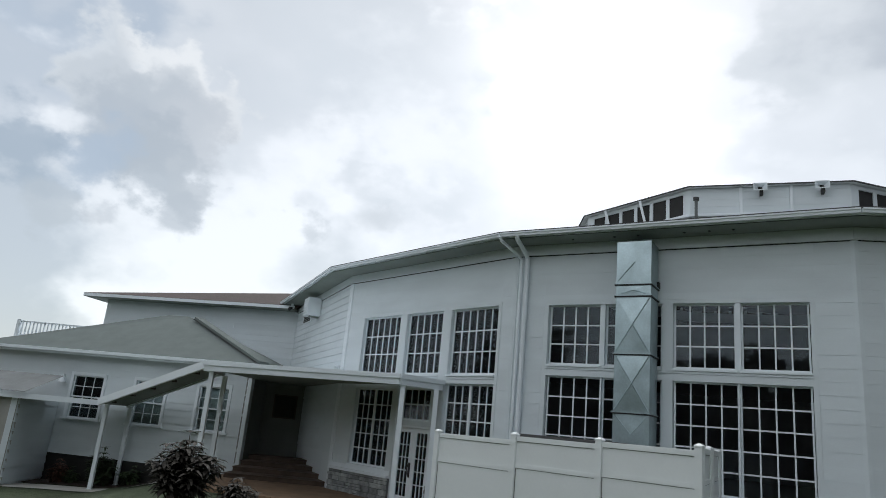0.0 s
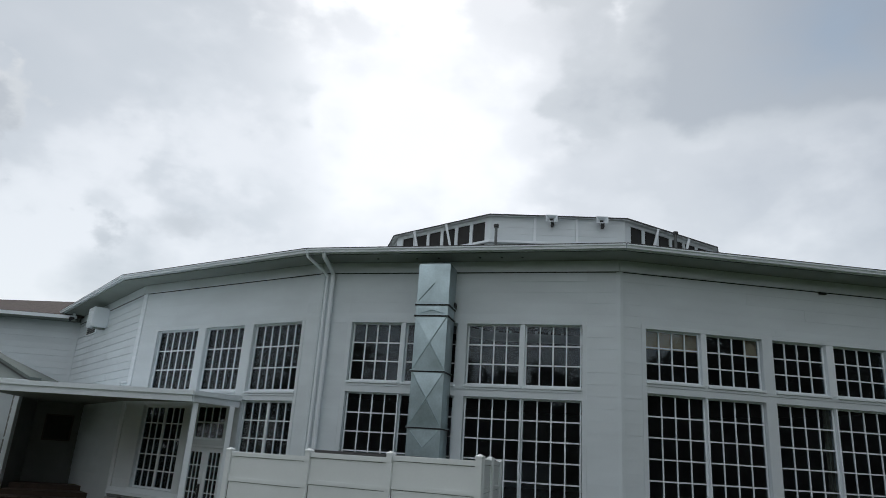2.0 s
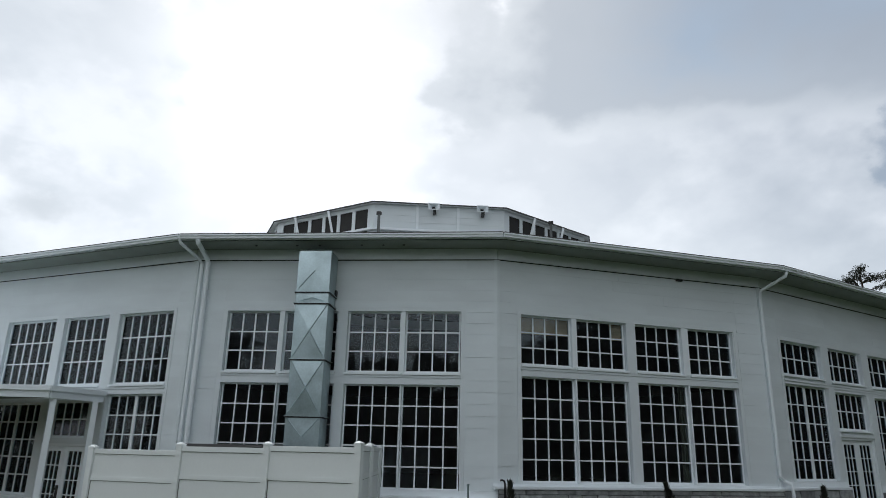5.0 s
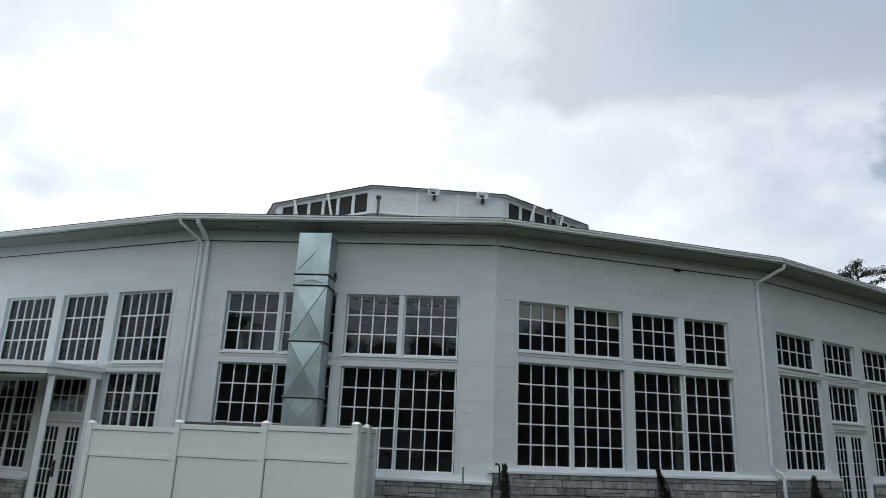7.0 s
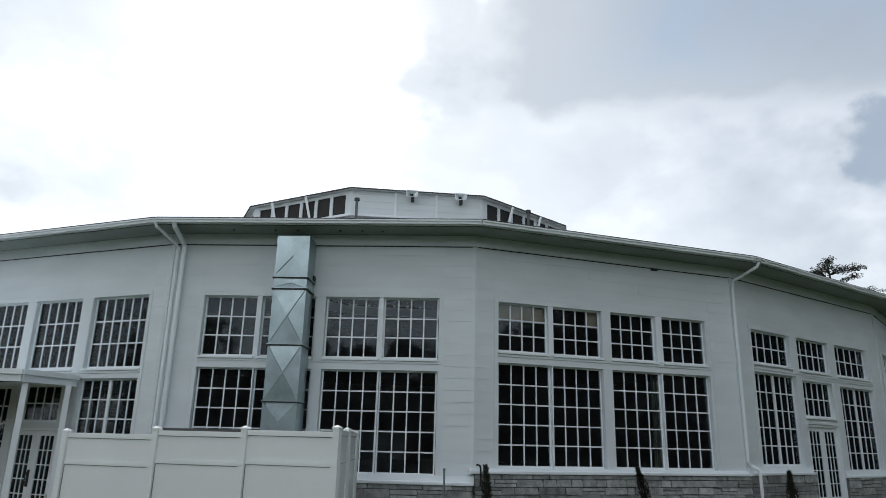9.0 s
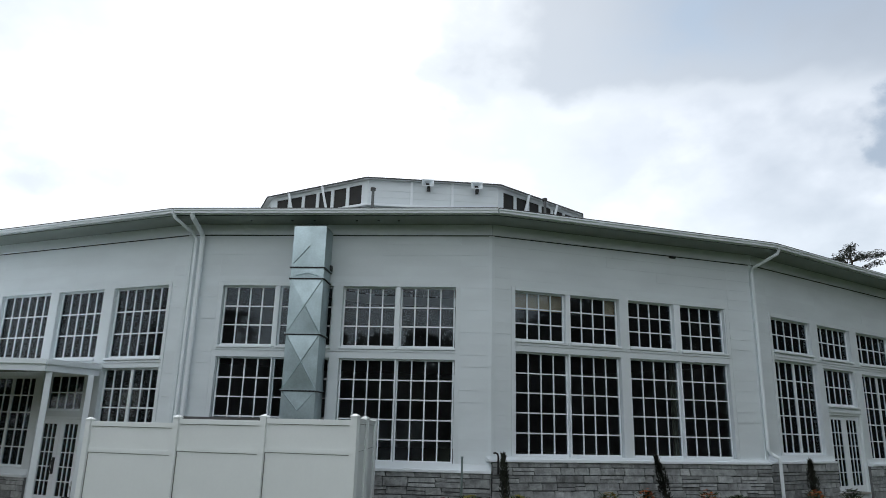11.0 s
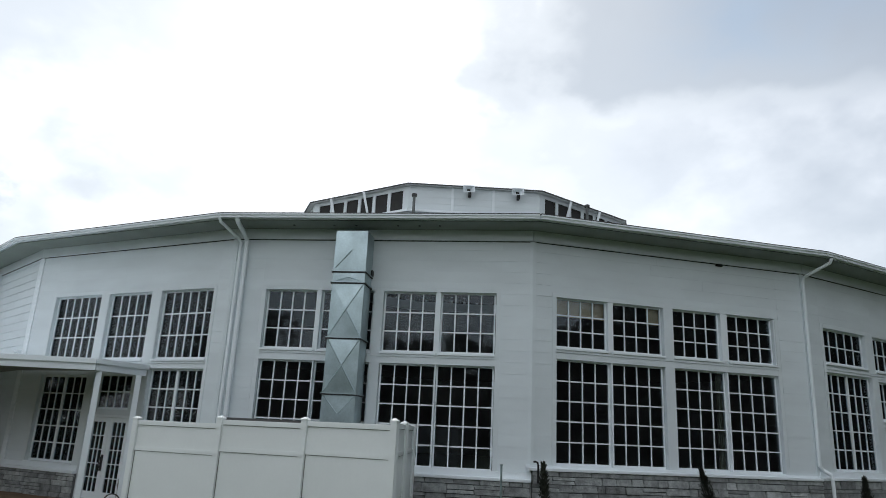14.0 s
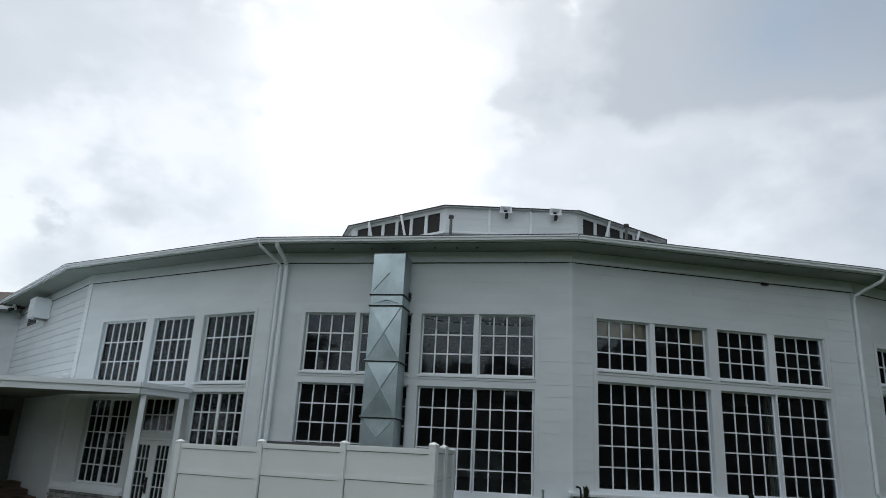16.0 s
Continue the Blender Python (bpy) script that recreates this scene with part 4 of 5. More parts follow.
for (x0, y0, z0), (x1, y1, z1) in zip(F_POSTS, F_POSTS[1:]):
    m, ln = frame_of((x0, y0), (x1, y1))
    top = z0 - 0.06
    g = min(ground_z(x0, y0), ground_z(x1, y1)) + 0.04

    def slab(name, rows, bev=0.006):
        bm = bmesh.new()
        for r in rows:
            box(bm, *r)
        bmesh.ops.bevel(bm, geom=list(bm.edges), offset=bev, segments=2, affect="EDGES")
        bmesh.ops.transform(bm, matrix=m, verts=list(bm.verts))
        return part(name, bm, VINYL, fence)

    slab("top_rail", [(0.06, ln - 0.06, -0.032, 0.032, top - 0.09, top)])
    slab("mid_rail", [(0.06, ln - 0.06, -0.026, 0.026, top - 0.56, top - 0.48)])
    slab("bottom_rail", [(0.06, ln - 0.06, -0.03, 0.03, g, g + 0.12)])
    slab("upper_panel", [(0.06, ln - 0.06, -0.011, 0.011, top - 0.48, top - 0.09)], 0.002)
    slab("lower_panel", [(0.072, ln - 0.072, -0.011, 0.011, g + 0.12, top - 0.56)], 0.002)
    # grey strips paint the soft shadows under rails and at the post gap
    for r in ((0.06, 0.072, -0.016, 0.008, g + 0.12, top - 0.562), (0.075, ln - 0.075, -0.016, -0.0115, top - 0.567, top - 0.5605), (0.07, ln - 0.07, -0.016, -0.0115, top - 0.097, top - 0.0905)):
        bm = bmesh.new()
        box(bm, *r)
        bmesh.ops.transform(bm, matrix=m, verts=list(bm.verts))
        part("shadow_joint", bm, SHADOW_JOINT, fence, "dark strip for joint and shadow at the panel edge")

# ---------------------------------------------------------------- clerestory fittings
KM, KL = frame_of(kw[1], kw[2])
for x in (2.72, 4.98):
    sp = empty("horn_loudspeaker", KM @ Matrix.Translation((x, -0.22, 12.98)), label="white horn loudspeaker fixed under the clerestory eave", category="loudspeaker", group="loudspeakers of the clerestory")
    bm = bmesh.new()
    loops = [[bm.verts.new((sx * w, y, -0.02 + sz * h)) for sx, sz in ((-1, -1), (1, -1), (1, 1), (-1, 1))] for w, h, y in ((0.10, 0.06, 0.0), (0.27, 0.16, -0.30), (0.235, 0.125, -0.30), (0.08, 0.045, -0.06))]
    for p, q in zip(loops, loops[1:]):
        for i in range(4):
            bm.faces.new((p[i], p[(i + 1) % 4], q[(i + 1) % 4], q[i]))
    bm.faces.new(loops[0][::-1])
    bm.faces.new(loops[-1])
    part("horn", bm, TRIM, sp)
    boxes("driver", BLACK, sp, [(-0.07, 0.07, -0.10, -0.065, -0.06, 0.02)], "dark throat of the horn")
    boxes("mount", DARK_ROOF, sp, [(0.0, 0.12, -0.12, 0.27, -0.28, -0.06)])
for m, x, y, h, z in ((KM, 0.24, -0.6, 1.22, 11.3), (frame_of(kw[2], kw[3])[0], 2.3, -0.9, 1.6, 11.3)):
    vp = empty("vent_pipe", m @ Matrix.Translation((x, y, z)), label="grey metal roof vent pipe with a dark cap", category="vent pipe")
    bm = bmesh.new()
    tube(bm, [(0, 0, -0.4), (0, 0, h - 0.12)], 0.065, 12)
    part("pipe", bm, SHEET, vp)
    bm = bmesh.new()
    tube(bm, [(0, 0, h - 0.12), (0, 0, h)], 0.12, 12)
    part("cap", bm, DARK_ROOF, vp)
    bm = bmesh.new()
    tube(bm, [(0, 0, -0.4), (0, 0, 0.05)], 0.14, 12)
    part("collar", bm, DARK_ROOF, vp)

# ---------------------------------------------------------------- wing with brown roof
WM, WL = frame_of((-16.35, 33.35), (-6.6, 31.5))
wall_w = wall_mesh("wall_wing", WM, WL, [], -1.6, 6.74, 0.2, WHITE, "white lapped-board wall of the two-storey wing")
siding(wall_w, [(0.1, WL, 1.0, 6.73)], step=0.25, deep=0.024, uneven=0.1)
wall_mesh("wall_wing_side", *frame_of((-13.4, 46.0), (-16.35, 33.35)), [], -1.6, 6.74, 0.2, WHITE, "white side wall of the two-storey wing")
bm = bmesh.new()
pl = [WM @ Vector(v) for v in ((-0.78, -0.8, 6.79), (WL + 0.2, -0.8, 6.79), (WL + 2.0, 7.5, 9.16), (4.0, 16, 9.16), (-0.78, 14, 6.79))]
lo = [bm.verts.new(v) for v in pl]
hi = [bm.verts.new(v + Vector((0, 0, 0.12))) for v in pl]
for i in range(5):
    j = (i + 1) % 5
    bm.faces.new((lo[i], lo[j], hi[j], hi[i]))
bm.faces.new((hi[0], hi[1], hi[2]))
bm.faces.new((hi[0], hi[2], hi[3]))
bm.faces.new((hi[0], hi[3], hi[4]))
bm.faces.new((lo[2], lo[1], lo[0]))
bm.faces.new((lo[3], lo[2], lo[0]))
bm.faces.new((lo[4], lo[3], lo[0]))
tagged(part("wing_roof", bm, BROWN_ROOF), "low brown shingle roof of the wing", "roof", kind="structure")
f = tagged(boxes("wing_fascia", TRIM, None, [(-0.78, WL + 0.1, -0.83, -0.8, 6.75, 6.89), (-0.78, -0.75, -0.8, 12, 6.75, 6.89)]), "white fascia of the wing roof", "fascia", kind="structure")
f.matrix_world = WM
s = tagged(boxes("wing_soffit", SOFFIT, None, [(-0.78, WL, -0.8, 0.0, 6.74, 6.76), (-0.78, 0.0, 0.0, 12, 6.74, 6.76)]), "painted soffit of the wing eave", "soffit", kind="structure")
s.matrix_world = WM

# air conditioner and louvre high on face E
ac = empty("wall_air_unit", ME @ Matrix.Translation((3.9, -0.02, 6.02)), label="white box-shaped air unit high on the lapped wall", category="air unit")
boxes("housing", TRIM, ac, [(0, 0.8, -0.55, 0, 0.0, 0.72)], bevel=0.02)
boxes("grille", SIDING, ac, [(0.08, 0.72, -0.562, -0.55, 0.08 + 0.1 * k, 0.14 + 0.1 * k) for k in range(6)])
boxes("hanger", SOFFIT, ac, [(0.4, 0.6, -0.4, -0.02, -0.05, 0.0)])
lv = empty("wall_louvre", ME @ Matrix.Translation((1.6, -0.04, 5.98)), label="dark louvred vent in the lapped wall", category="vent")
boxes("frame", TRIM, lv, [(0, 1.5, -0.02, 0.02, 0, 0.05), (0, 1.5, -0.02, 0.02, 0.45, 0.5), (0, 0.05, -0.02, 0.02, 0.05, 0.45), (1.45, 1.5, -0.02, 0.02, 0.05, 0.45)])
for k in range(5):
    boxes("slat", DARK_ROOF, lv, [(0.05, 1.45, -0.015, 0.01, 0.06 + 0.08 * k, 0.11 + 0.08 * k)])
fl = empty("floodlight", ME @ Matrix.Translation((0.9, -0.5, 6.75)), label="small dark twin floodlight under the eave", category="lamp")
bm = bmesh.new()
tube(bm, [(0, 0, 0.19), (0, 0, 0)], 0.05, 10)
part("base", bm, TRIM, fl)
for d in (-0.12, 0.12):
    bm = bmesh.new()
    tube(bm, [(d * 0.3, 0, 0), (d, -0.12, -0.06)], 0.04, 10, 0.08)
    part("lamp_head", bm, BLACK, fl)

# ---------------------------------------------------------------- annex with hip roof
XM, XL = frame_of((-18.7, 28.4), (-6.75, 25.85))
wins_x = [(4.72, 6.06), (7.5, 8.74), (10.18, 11.38)]
open_x = [(a, b, 1.25, 2.86) for a, b in wins_x]
wall_x = wall_mesh("wall_annex", XM, XL, open_x, -1.6, 3.72, 0.2, WHITE, "white lapped-board wall of the single-storey annex")


def hung_window(m, x0, x1, z0, z1):
    """Double-hung window, six lights over six."""
    COUNT["window"] += 1
    e = empty("window_%d" % COUNT["window"], m @ Matrix.Translation((x0, 0, z0)), label="white double-hung window with six panes over six", category="window", kind="structure")
    w, h = x1 - x0, z1 - z0
    boxes("casing", TRIM, e, [(-0.12, 0, -0.06, 0, 0, h + 0.12), (w, w + 0.12, -0.06, 0, 0, h + 0.12), (0, w, -0.06, 0, h, h + 0.12)], bevel=0.006)
    boxes("window_sill", TRIM, e, [(-0.18, w + 0.18, -0.12, 0.05, -0.07, 0)], bevel=0.01)
    for k, (a, b, y) in enumerate(((h / 2 - 0.02, h, 0.03), (0, h / 2 + 0.02, 0.075))):
        sash = boxes("sash", TRIM, e, [(0, 0.05, y, y + 0.04, a, b), (w - 0.05, w, y, y + 0.04, a, b), (0.05, w - 0.05, y, y + 0.04, a, a + 0.05), (0.05, w - 0.05, y, y + 0.04, b - 0.05, b)])
        gx, gz = (w - 0.1) / 3, (b - a - 0.1) / 2
        bars = [(0.05 + gx * i - 0.013, 0.05 + gx * i + 0.013, y + 0.006, y + 0.034, a + 0.05, b - 0.05) for i in (1, 2)]
        bars += [(0.05 + gx * i + (0.013 if i else 0), 0.05 + gx * (i + 1) - (0.013 if i < 2 else 0), y + 0.008, y + 0.032, a + 0.05 + gz - 0.013, a + 0.05 + gz + 0.013) for i in range(3)]
        boxes("glazing_bars", TRIM, sash, bars)
        for i in range(3):
            for r in range(2):
                p = piece("pane", unit_box(GLASS, "pane"), sash, 0.05 + gx * i, 0.05 + gx * (i + 1), y + 0.016, y + 0.022, a + 0.05 + gz * r, a + 0.05 + gz * (r + 1))
                p.visible_shadow = False


for a, b in wins_x:
    hung_window(XM, a, b, 1.25, 2.86)
for a, b in wins_x[1:]:
    c = tagged(boxes("window_blind", BLIND, None, [(a - 0.05, b + 0.05, 0.21, 0.22, 1.2, 2.9)]), "pale drawn blind behind the annex window", "blind")
    c.matrix_world = XM
# unseen dark boards, added to stop light reaching behind the annex panes
inner = tagged(boxes("annex_dark_box", DARK, None, [(3.9, XL - 0.3, 1.8, 1.9, -1.0, 3.6), (3.8, 3.9, 0.23, 1.9, -1.0, 3.6), (3.8, XL - 0.3, 0.23, 1.9, 3.61, 3.65)]), "dark box added behind the annex windows to block light", "wall", kind="structure")
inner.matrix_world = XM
edges = [4.0] + [v for w in wins_x for v in (w[0] - 0.12, w[1] + 0.12)] + [XL - 0.12]
siding(wall_x, [(edges[i], edges[i + 1], -0.1, 3.7) for i in range(0, 8, 2)], step=0.25, deep=0.029, z_base=-0.36)
siding(wall_x, [(w[0] - 0.12, w[1] + 0.12, -0.1, 1.17) for w in wins_x] + [(w[0] - 0.12, w[1] + 0.12, 2.98, 3.7) for w in wins_x], step=0.25, deep=0.029, z_base=-0.36)
boxes("corner_board", TRIM, wall_x, [(XL - 0.13, XL + 0.02, -0.065, 0, -0.1, 3.72)])
boxes("foundation", SCREEN, wall_x, [(0.0, XL, -0.03, 0.0, -1.6, -0.1)], "dark foundation below the boards")
xs_m, xs_l = frame_of((-6.75, 25.85), (-6.3, 31.3))
wall_mesh("wall_annex_side", xs_m, xs_l, [], -1.0, 3.72, 0.2, SHADED_GREY, "side wall of the annex passage, its shade put into the grey")
# foundation vent
fv = empty("foundation_vent", XM @ Matrix.Translation((11.35, -0.05, -0.42)), label="white lattice vent in the dark foundation", category="vent")
boxes("frame", TRIM, fv, [(0, 0.62, -0.02, 0.01, 0, 0.04), (0, 0.62, -0.02, 0.01, 0.24, 0.28), (0, 0.04, -0.02, 0.01, 0.04, 0.24), (0.58, 0.62, -0.02, 0.01, 0.04, 0.24)])
for k in range(1, 4):
    boxes("slat", TRIM, fv, [(0.04 + 0.135 * k - 0.02, 0.04 + 0.135 * k + 0.02, -0.015, 0.005, 0.04, 0.24)])
# hip roof
bm = bmesh.new()
pts = [XM @ Vector(v) for v in ((0.1, -0.45, 3.70), (XL + 0.4, -0.45, 3.70), (XL + 0.4, 3.2, 3.70), (0.1, 8, 3.70))]
peak = [Vector((-11.9, 30.0, 5.86)), Vector((-11.0, 29.9, 5.86))]
lo = [bm.verts.new(v) for v in pts]
hi = [bm.verts.new(v + Vector((0, 0, 0.1))) for v in pts]
pk = [bm.verts.new(v) for v in peak]
bm.faces.new((hi[0], hi[1], pk[1], pk[0]))
bm.faces.new((hi[1], hi[2], pk[1]))
bm.faces.new((hi[2], hi[3], pk[0], pk[1]))
bm.faces.new((hi[3], hi[0], pk[0]))
for i in range(4):
    bm.faces.new((lo[i], lo[(i + 1) % 4], hi[(i + 1) % 4], hi[i]))
bm.faces.new(lo[::-1])
hip = tagged(part("annex_roof", bm, SHINGLE), "grey shingled hip roof of the annex", "roof", kind="structure")
bm = bmesh.new()
hip_top = peak[1].lerp(pts[1] + Vector((0, 0, 0.1)), 0.1)
beam(bm, pts[1] + Vector((0.16, 0, 0.15)), hip_top + Vector((0.16, 0, 0.10)), 0.42, 0.09)
part("hip_cap", bm, SHINGLE, hip)
# dark bar draws the shadow line along the raised cap
bm = bmesh.new()
beam(bm, pts[1] + Vector((-0.07, 0, 0.12)), hip_top + Vector((-0.07, 0, 0.06)), 0.035, 0.05)
part("hip_shadow_edge", bm, DARK_ROOF, hip, "dark strip for the shadow line beside the hip cap")
g = tagged(boxes("annex_gutter", TRIM, None, [(0.1, XL + 0.4, -0.57, -0.45, 3.68, 3.80), (0.1, XL + 0.4, -0.45, -0.42, 3.6, 3.8)], bevel=0.01), "white gutter along the annex eave", "gutter", kind="structure")
g.matrix_world = XM
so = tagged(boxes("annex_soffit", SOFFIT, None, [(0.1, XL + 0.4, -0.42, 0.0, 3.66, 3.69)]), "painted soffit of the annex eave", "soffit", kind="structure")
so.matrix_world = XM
# bay that comes forward at the end of the annex
bay_m, bay_l = frame_of((-14.25, 24.3), (-14.55, 27.55))
wall_bay = wall_mesh("wall_bay", bay_m, bay_l, [], -1.6, 1.9, 0.2, WHITE, "shaded white lapped wall beside the annex")
siding(wall_bay, [(0.05, bay_l, -1.0, 1.9)], deep=0.042, z_base=-1.1, step=0.3)
bay_f, bay_fl = frame_of((-19.5, 24.6), (-14.25, 24.3))
wall_mesh("wall_bay_front", bay_f, bay_fl, [], -1.6, 1.9, 0.2, CONCRETE, "pale rendered end of the low wall beside the annex")
# wall lamp
wlamp = empty("wall_lamp", XM @ Matrix.Translation((4.35, 0, 2.62)), label="small white bell-shaped lamp on the annex wall", category="lamp")
bm = bmesh.new()
tube(bm, [(0, -0.03, 0.16), (0, -0.18, 0.22), (0, -0.2, 0.12)], 0.018, 8)
part("arm", bm, TRIM, wlamp)
bm = bmesh.new()
tube(bm, [(0, -0.2, 0.14), (0, -0.2, 0.05), (0, -0.2, -0.08)], 0.05, 12, 0.15)
part("shade", bm, TRIM, wlamp)

# balustrade on the flat roof beyond
bal = empty("roof_balustrade", Matrix.Translation((-22.0, 36.0, 4.55)), label="white turned balustrade round a flat roof", category="balustrade")
BL = 5.2
boxes("top_rail", TRIM, bal, [(0, BL, -0.06, 0.06, 0.98, 1.06)], bevel=0.01)
boxes("bottom_rail", TRIM, bal, [(0, BL, -0.05, 0.05, 0.28, 0.34)], bevel=0.01)
boxes("newel_post", TRIM, bal, [(-0.09, 0.09, -0.09, 0.09, 0.0, 1.1)], bevel=0.01)
for k in range(27):
    x = 0.2 + k * 0.19
    bm = bmesh.new()
    prof = [(0.34, 0.03), (0.42, 0.045), (0.55, 0.06), (0.68, 0.035), (0.85, 0.03), (0.93, 0.045), (0.98, 0.045)]
    rings = [[bm.verts.new((x + r * math.cos(a * math.tau / 8), r * math.sin(a * math.tau / 8), z)) for a in range(8)] for z, r in prof]
    for a, b in zip(rings, rings[1:]):
        for i in range(8):
            bm.faces.new((a[i], a[(i + 1) % 8], b[(i + 1) % 8], b[i]))
    part("baluster", bm, TRIM, bal)
porch = empty("flat_roof_block", Matrix.Translation((-22.4, 35.6, -1.6)), label="white flat-roofed porch block below the balustrade", category="porch", kind="structure")
boxes("body", SIDING, porch, [(0.2, 7.0, 0.2, 8.0, 0.0, 5.8)])
boxes("cornice", TRIM, porch, [(-0.1, 7.2, -0.1, 8.2, 5.8, 6.0), (0.05, 7.1, 0.05, 8.1, 5.6, 5.8)], bevel=0.02)

# ---------------------------------------------------------------- covered walkway
canopy = empty("covered_walkway", Matrix.Identity(4), label="white flat-roofed covered walkway on square posts", category="canopy")
C_OUT = [(0.20, 19.20), (-0.92, 18.22), (-6.82, 20.60), (-6.95, 22.9), (-6.68, 25.8), (-6.30, 31.2), (-3.25, 23.22)]
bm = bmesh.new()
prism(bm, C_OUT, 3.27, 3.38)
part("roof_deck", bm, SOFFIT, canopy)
bm = bmesh.new()
prism(bm, C_OUT, 3.385, 3.40)
part("roof_sheet", bm, SIDING, canopy, "pale sheet roof covering")
for p, q in zip(C_OUT[:3], C_OUT[1:4]):
    m, ln = frame_of(q, p)
    for nm, row in (("fascia_lip", (-0.03, ln + 0.03, -0.09, 0.0, 3.30, 3.42)), ("fascia_beam", (0.0, ln, -0.045, 0.05, 3.14, 3.30))):
        bm = bmesh.new()
        box(bm, *row)
        bmesh.ops.transform(bm, matrix=m, verts=list(bm.verts))
        part(nm, bm, TRIM, canopy)


def walkway_post(x, y, z1, z0=None):
    bm = bmesh.new()
    z0 = ground_z(x, y) if z0 is None else z0
    box(bm, x - 0.065, x + 0.065, y - 0.065, y + 0.065, z0, z1)
    bmesh.ops.bevel(bm, geom=list(bm.edges), offset=0.008, segments=2, affect="EDGES")
    p = part("post", bm, TRIM, canopy)
    bm = bmesh.new()
    box(bm, x - 0.085, x + 0.085, y - 0.085, y + 0.085, z0, z0 + 0.08)
    part("post_foot", bm, TRIM, p)


walkway_post(-0.83, 18.38, 3.14, -0.12)
walkway_post(0.06, 19.0, 3.14, -0.12)
walkway_post(-6.62, 20.66, 3.14)
walkway_post(-6.78, 22.55, 3.14)
walkway_post(-11.42, 24.85, 1.86)
walkway_post(-11.26, 26.45, 1.86)


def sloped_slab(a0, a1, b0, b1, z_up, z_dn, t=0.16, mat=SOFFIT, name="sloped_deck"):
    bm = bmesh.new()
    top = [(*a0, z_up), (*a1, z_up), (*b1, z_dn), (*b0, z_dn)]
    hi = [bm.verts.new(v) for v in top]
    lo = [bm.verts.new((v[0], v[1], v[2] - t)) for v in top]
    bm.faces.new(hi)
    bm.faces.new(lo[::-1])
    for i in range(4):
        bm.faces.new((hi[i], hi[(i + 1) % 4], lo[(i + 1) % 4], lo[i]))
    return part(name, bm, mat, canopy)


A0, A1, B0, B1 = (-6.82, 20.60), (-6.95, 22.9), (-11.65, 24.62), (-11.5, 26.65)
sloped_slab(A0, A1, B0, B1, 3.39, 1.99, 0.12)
for a, b in ((A0, B0), (A1, B1)):
    bm = bmesh.new()
    beam(bm, (*a, 3.33), (*b, 1.93), 0.07, 0.24)
    part("sloped_fascia", bm, TRIM, canopy)
for k in range(5):
    t = (k + 0.6) / 5
    p = Vector((*A0, 3.25)).lerp(Vector((*B0, 1.86)), t).lerp(Vector((*A1, 3.25)).lerp(Vector((*B1, 1.86)), t), 0.3)
    boxes("hanger_clip", BROWN_ROOF, canopy, [(p.x - 0.07, p.x + 0.07, p.y - 0.05, p.y + 0.05, p.z - 0.02, p.z + 0.05)], "small brown clip under the sloped roof")
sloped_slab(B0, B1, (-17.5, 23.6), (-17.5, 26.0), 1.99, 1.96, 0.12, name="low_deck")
bm = bmesh.new()
beam(bm, (*B0, 1.91), (-17.5, 23.6, 1.9), 0.1, 0.18)
part("low_fascia", bm, TRIM, canopy)
bm = bmesh.new()
prev = None
for k in range(61):
    x, zo = -17.5 + k * 0.06, 0.005 * math.cos(k * math.pi / 2)
    cur = (bm.verts.new((x, 24.0, 2.04 + zo)), bm.verts.new((x, 26.3, 2.74 + zo)))
    if prev:
        bm.faces.new((prev[0], cur[0], cur[1], prev[1]))
    prev = cur
sheet = part("ribbed_sheet", bm, SHEET, canopy, "grey ribbed metal roof sheet")
sol = sheet.modifiers.new("thick", "SOLIDIFY")
sol.thickness = 0.01

# passage under the canopy
bm = bmesh.new()
prism(bm, [(0.6, 19.0), (-0.7, 17.9), (-6.9, 20.3), (-7.0, 22.8), (-6.7, 25.8), (-6.3, 31.2), (-3.3, 23.3)], -0.3, -0.03)
tagged(part("porch_paving", bm, TERRA), "tan paving of the covered porch", "paving", kind="structure")
pb_m, pb_l = frame_of((-6.75, 27.6), (-4.95, 28.1))
wall_mesh("wall_passage", pb_m, pb_l, [], -0.5, 3.27, 0.15, SHADED_GREY, "end wall of the passage, its shade put into the grey")
nb = empty("notice_board", pb_m @ Matrix.Translation((0.5, -0.03, 1.95)), label="dark framed notice board on the passage wall", category="notice board")
boxes("board", SCREEN, nb, [(0.05, 0.85, -0.01, 0.02, 0.05, 0.85)])
boxes("frame", BROWN_ROOF, nb, [(0, 0.05, -0.03, 0.02, 0, 0.9), (0.85, 0.9, -0.03, 0.02, 0, 0.9), (0.05, 0.85, -0.03, 0.02, 0, 0.05), (0.05, 0.85, -0.03, 0.02, 0.85, 0.9)])
stp = empty("timber_steps", Matrix.Translation((-6.3, 25.9, -0.03)), label="wide brown timber steps at the back of the passage", category="steps")
for k in range(4):
    y = -2.5 + 0.95 * k
    z = 0.15 * k
    x1 = [3.0 - 0.31 * (v + 2.4) for v in (y, 1.55)]
    bm = bmesh.new()
    prism(bm, [(-0.25, y), (x1[0], y), (x1[0] - 0.3, y + 0.95), (-0.25, y + 0.95)], z, z + 0.12)
    step = part("step", bm, TIMBER, stp)
    bm = bmesh.new()
    prism(bm, [(-0.27, y - 0.03), (x1[0] + 0.02, y - 0.03), (x1[0] - 0.28, y + 0.95), (-0.27, y + 0.95)], z + 0.12, z + 0.15)
    part("tread", bm, TIMBER, step)
bm = bmesh.new()
tube(bm, [(2.62, -1.1, 0.0), (2.62, -1.1, 0.75), (1.95, 0.75, 1.45)], 0.025, 8)
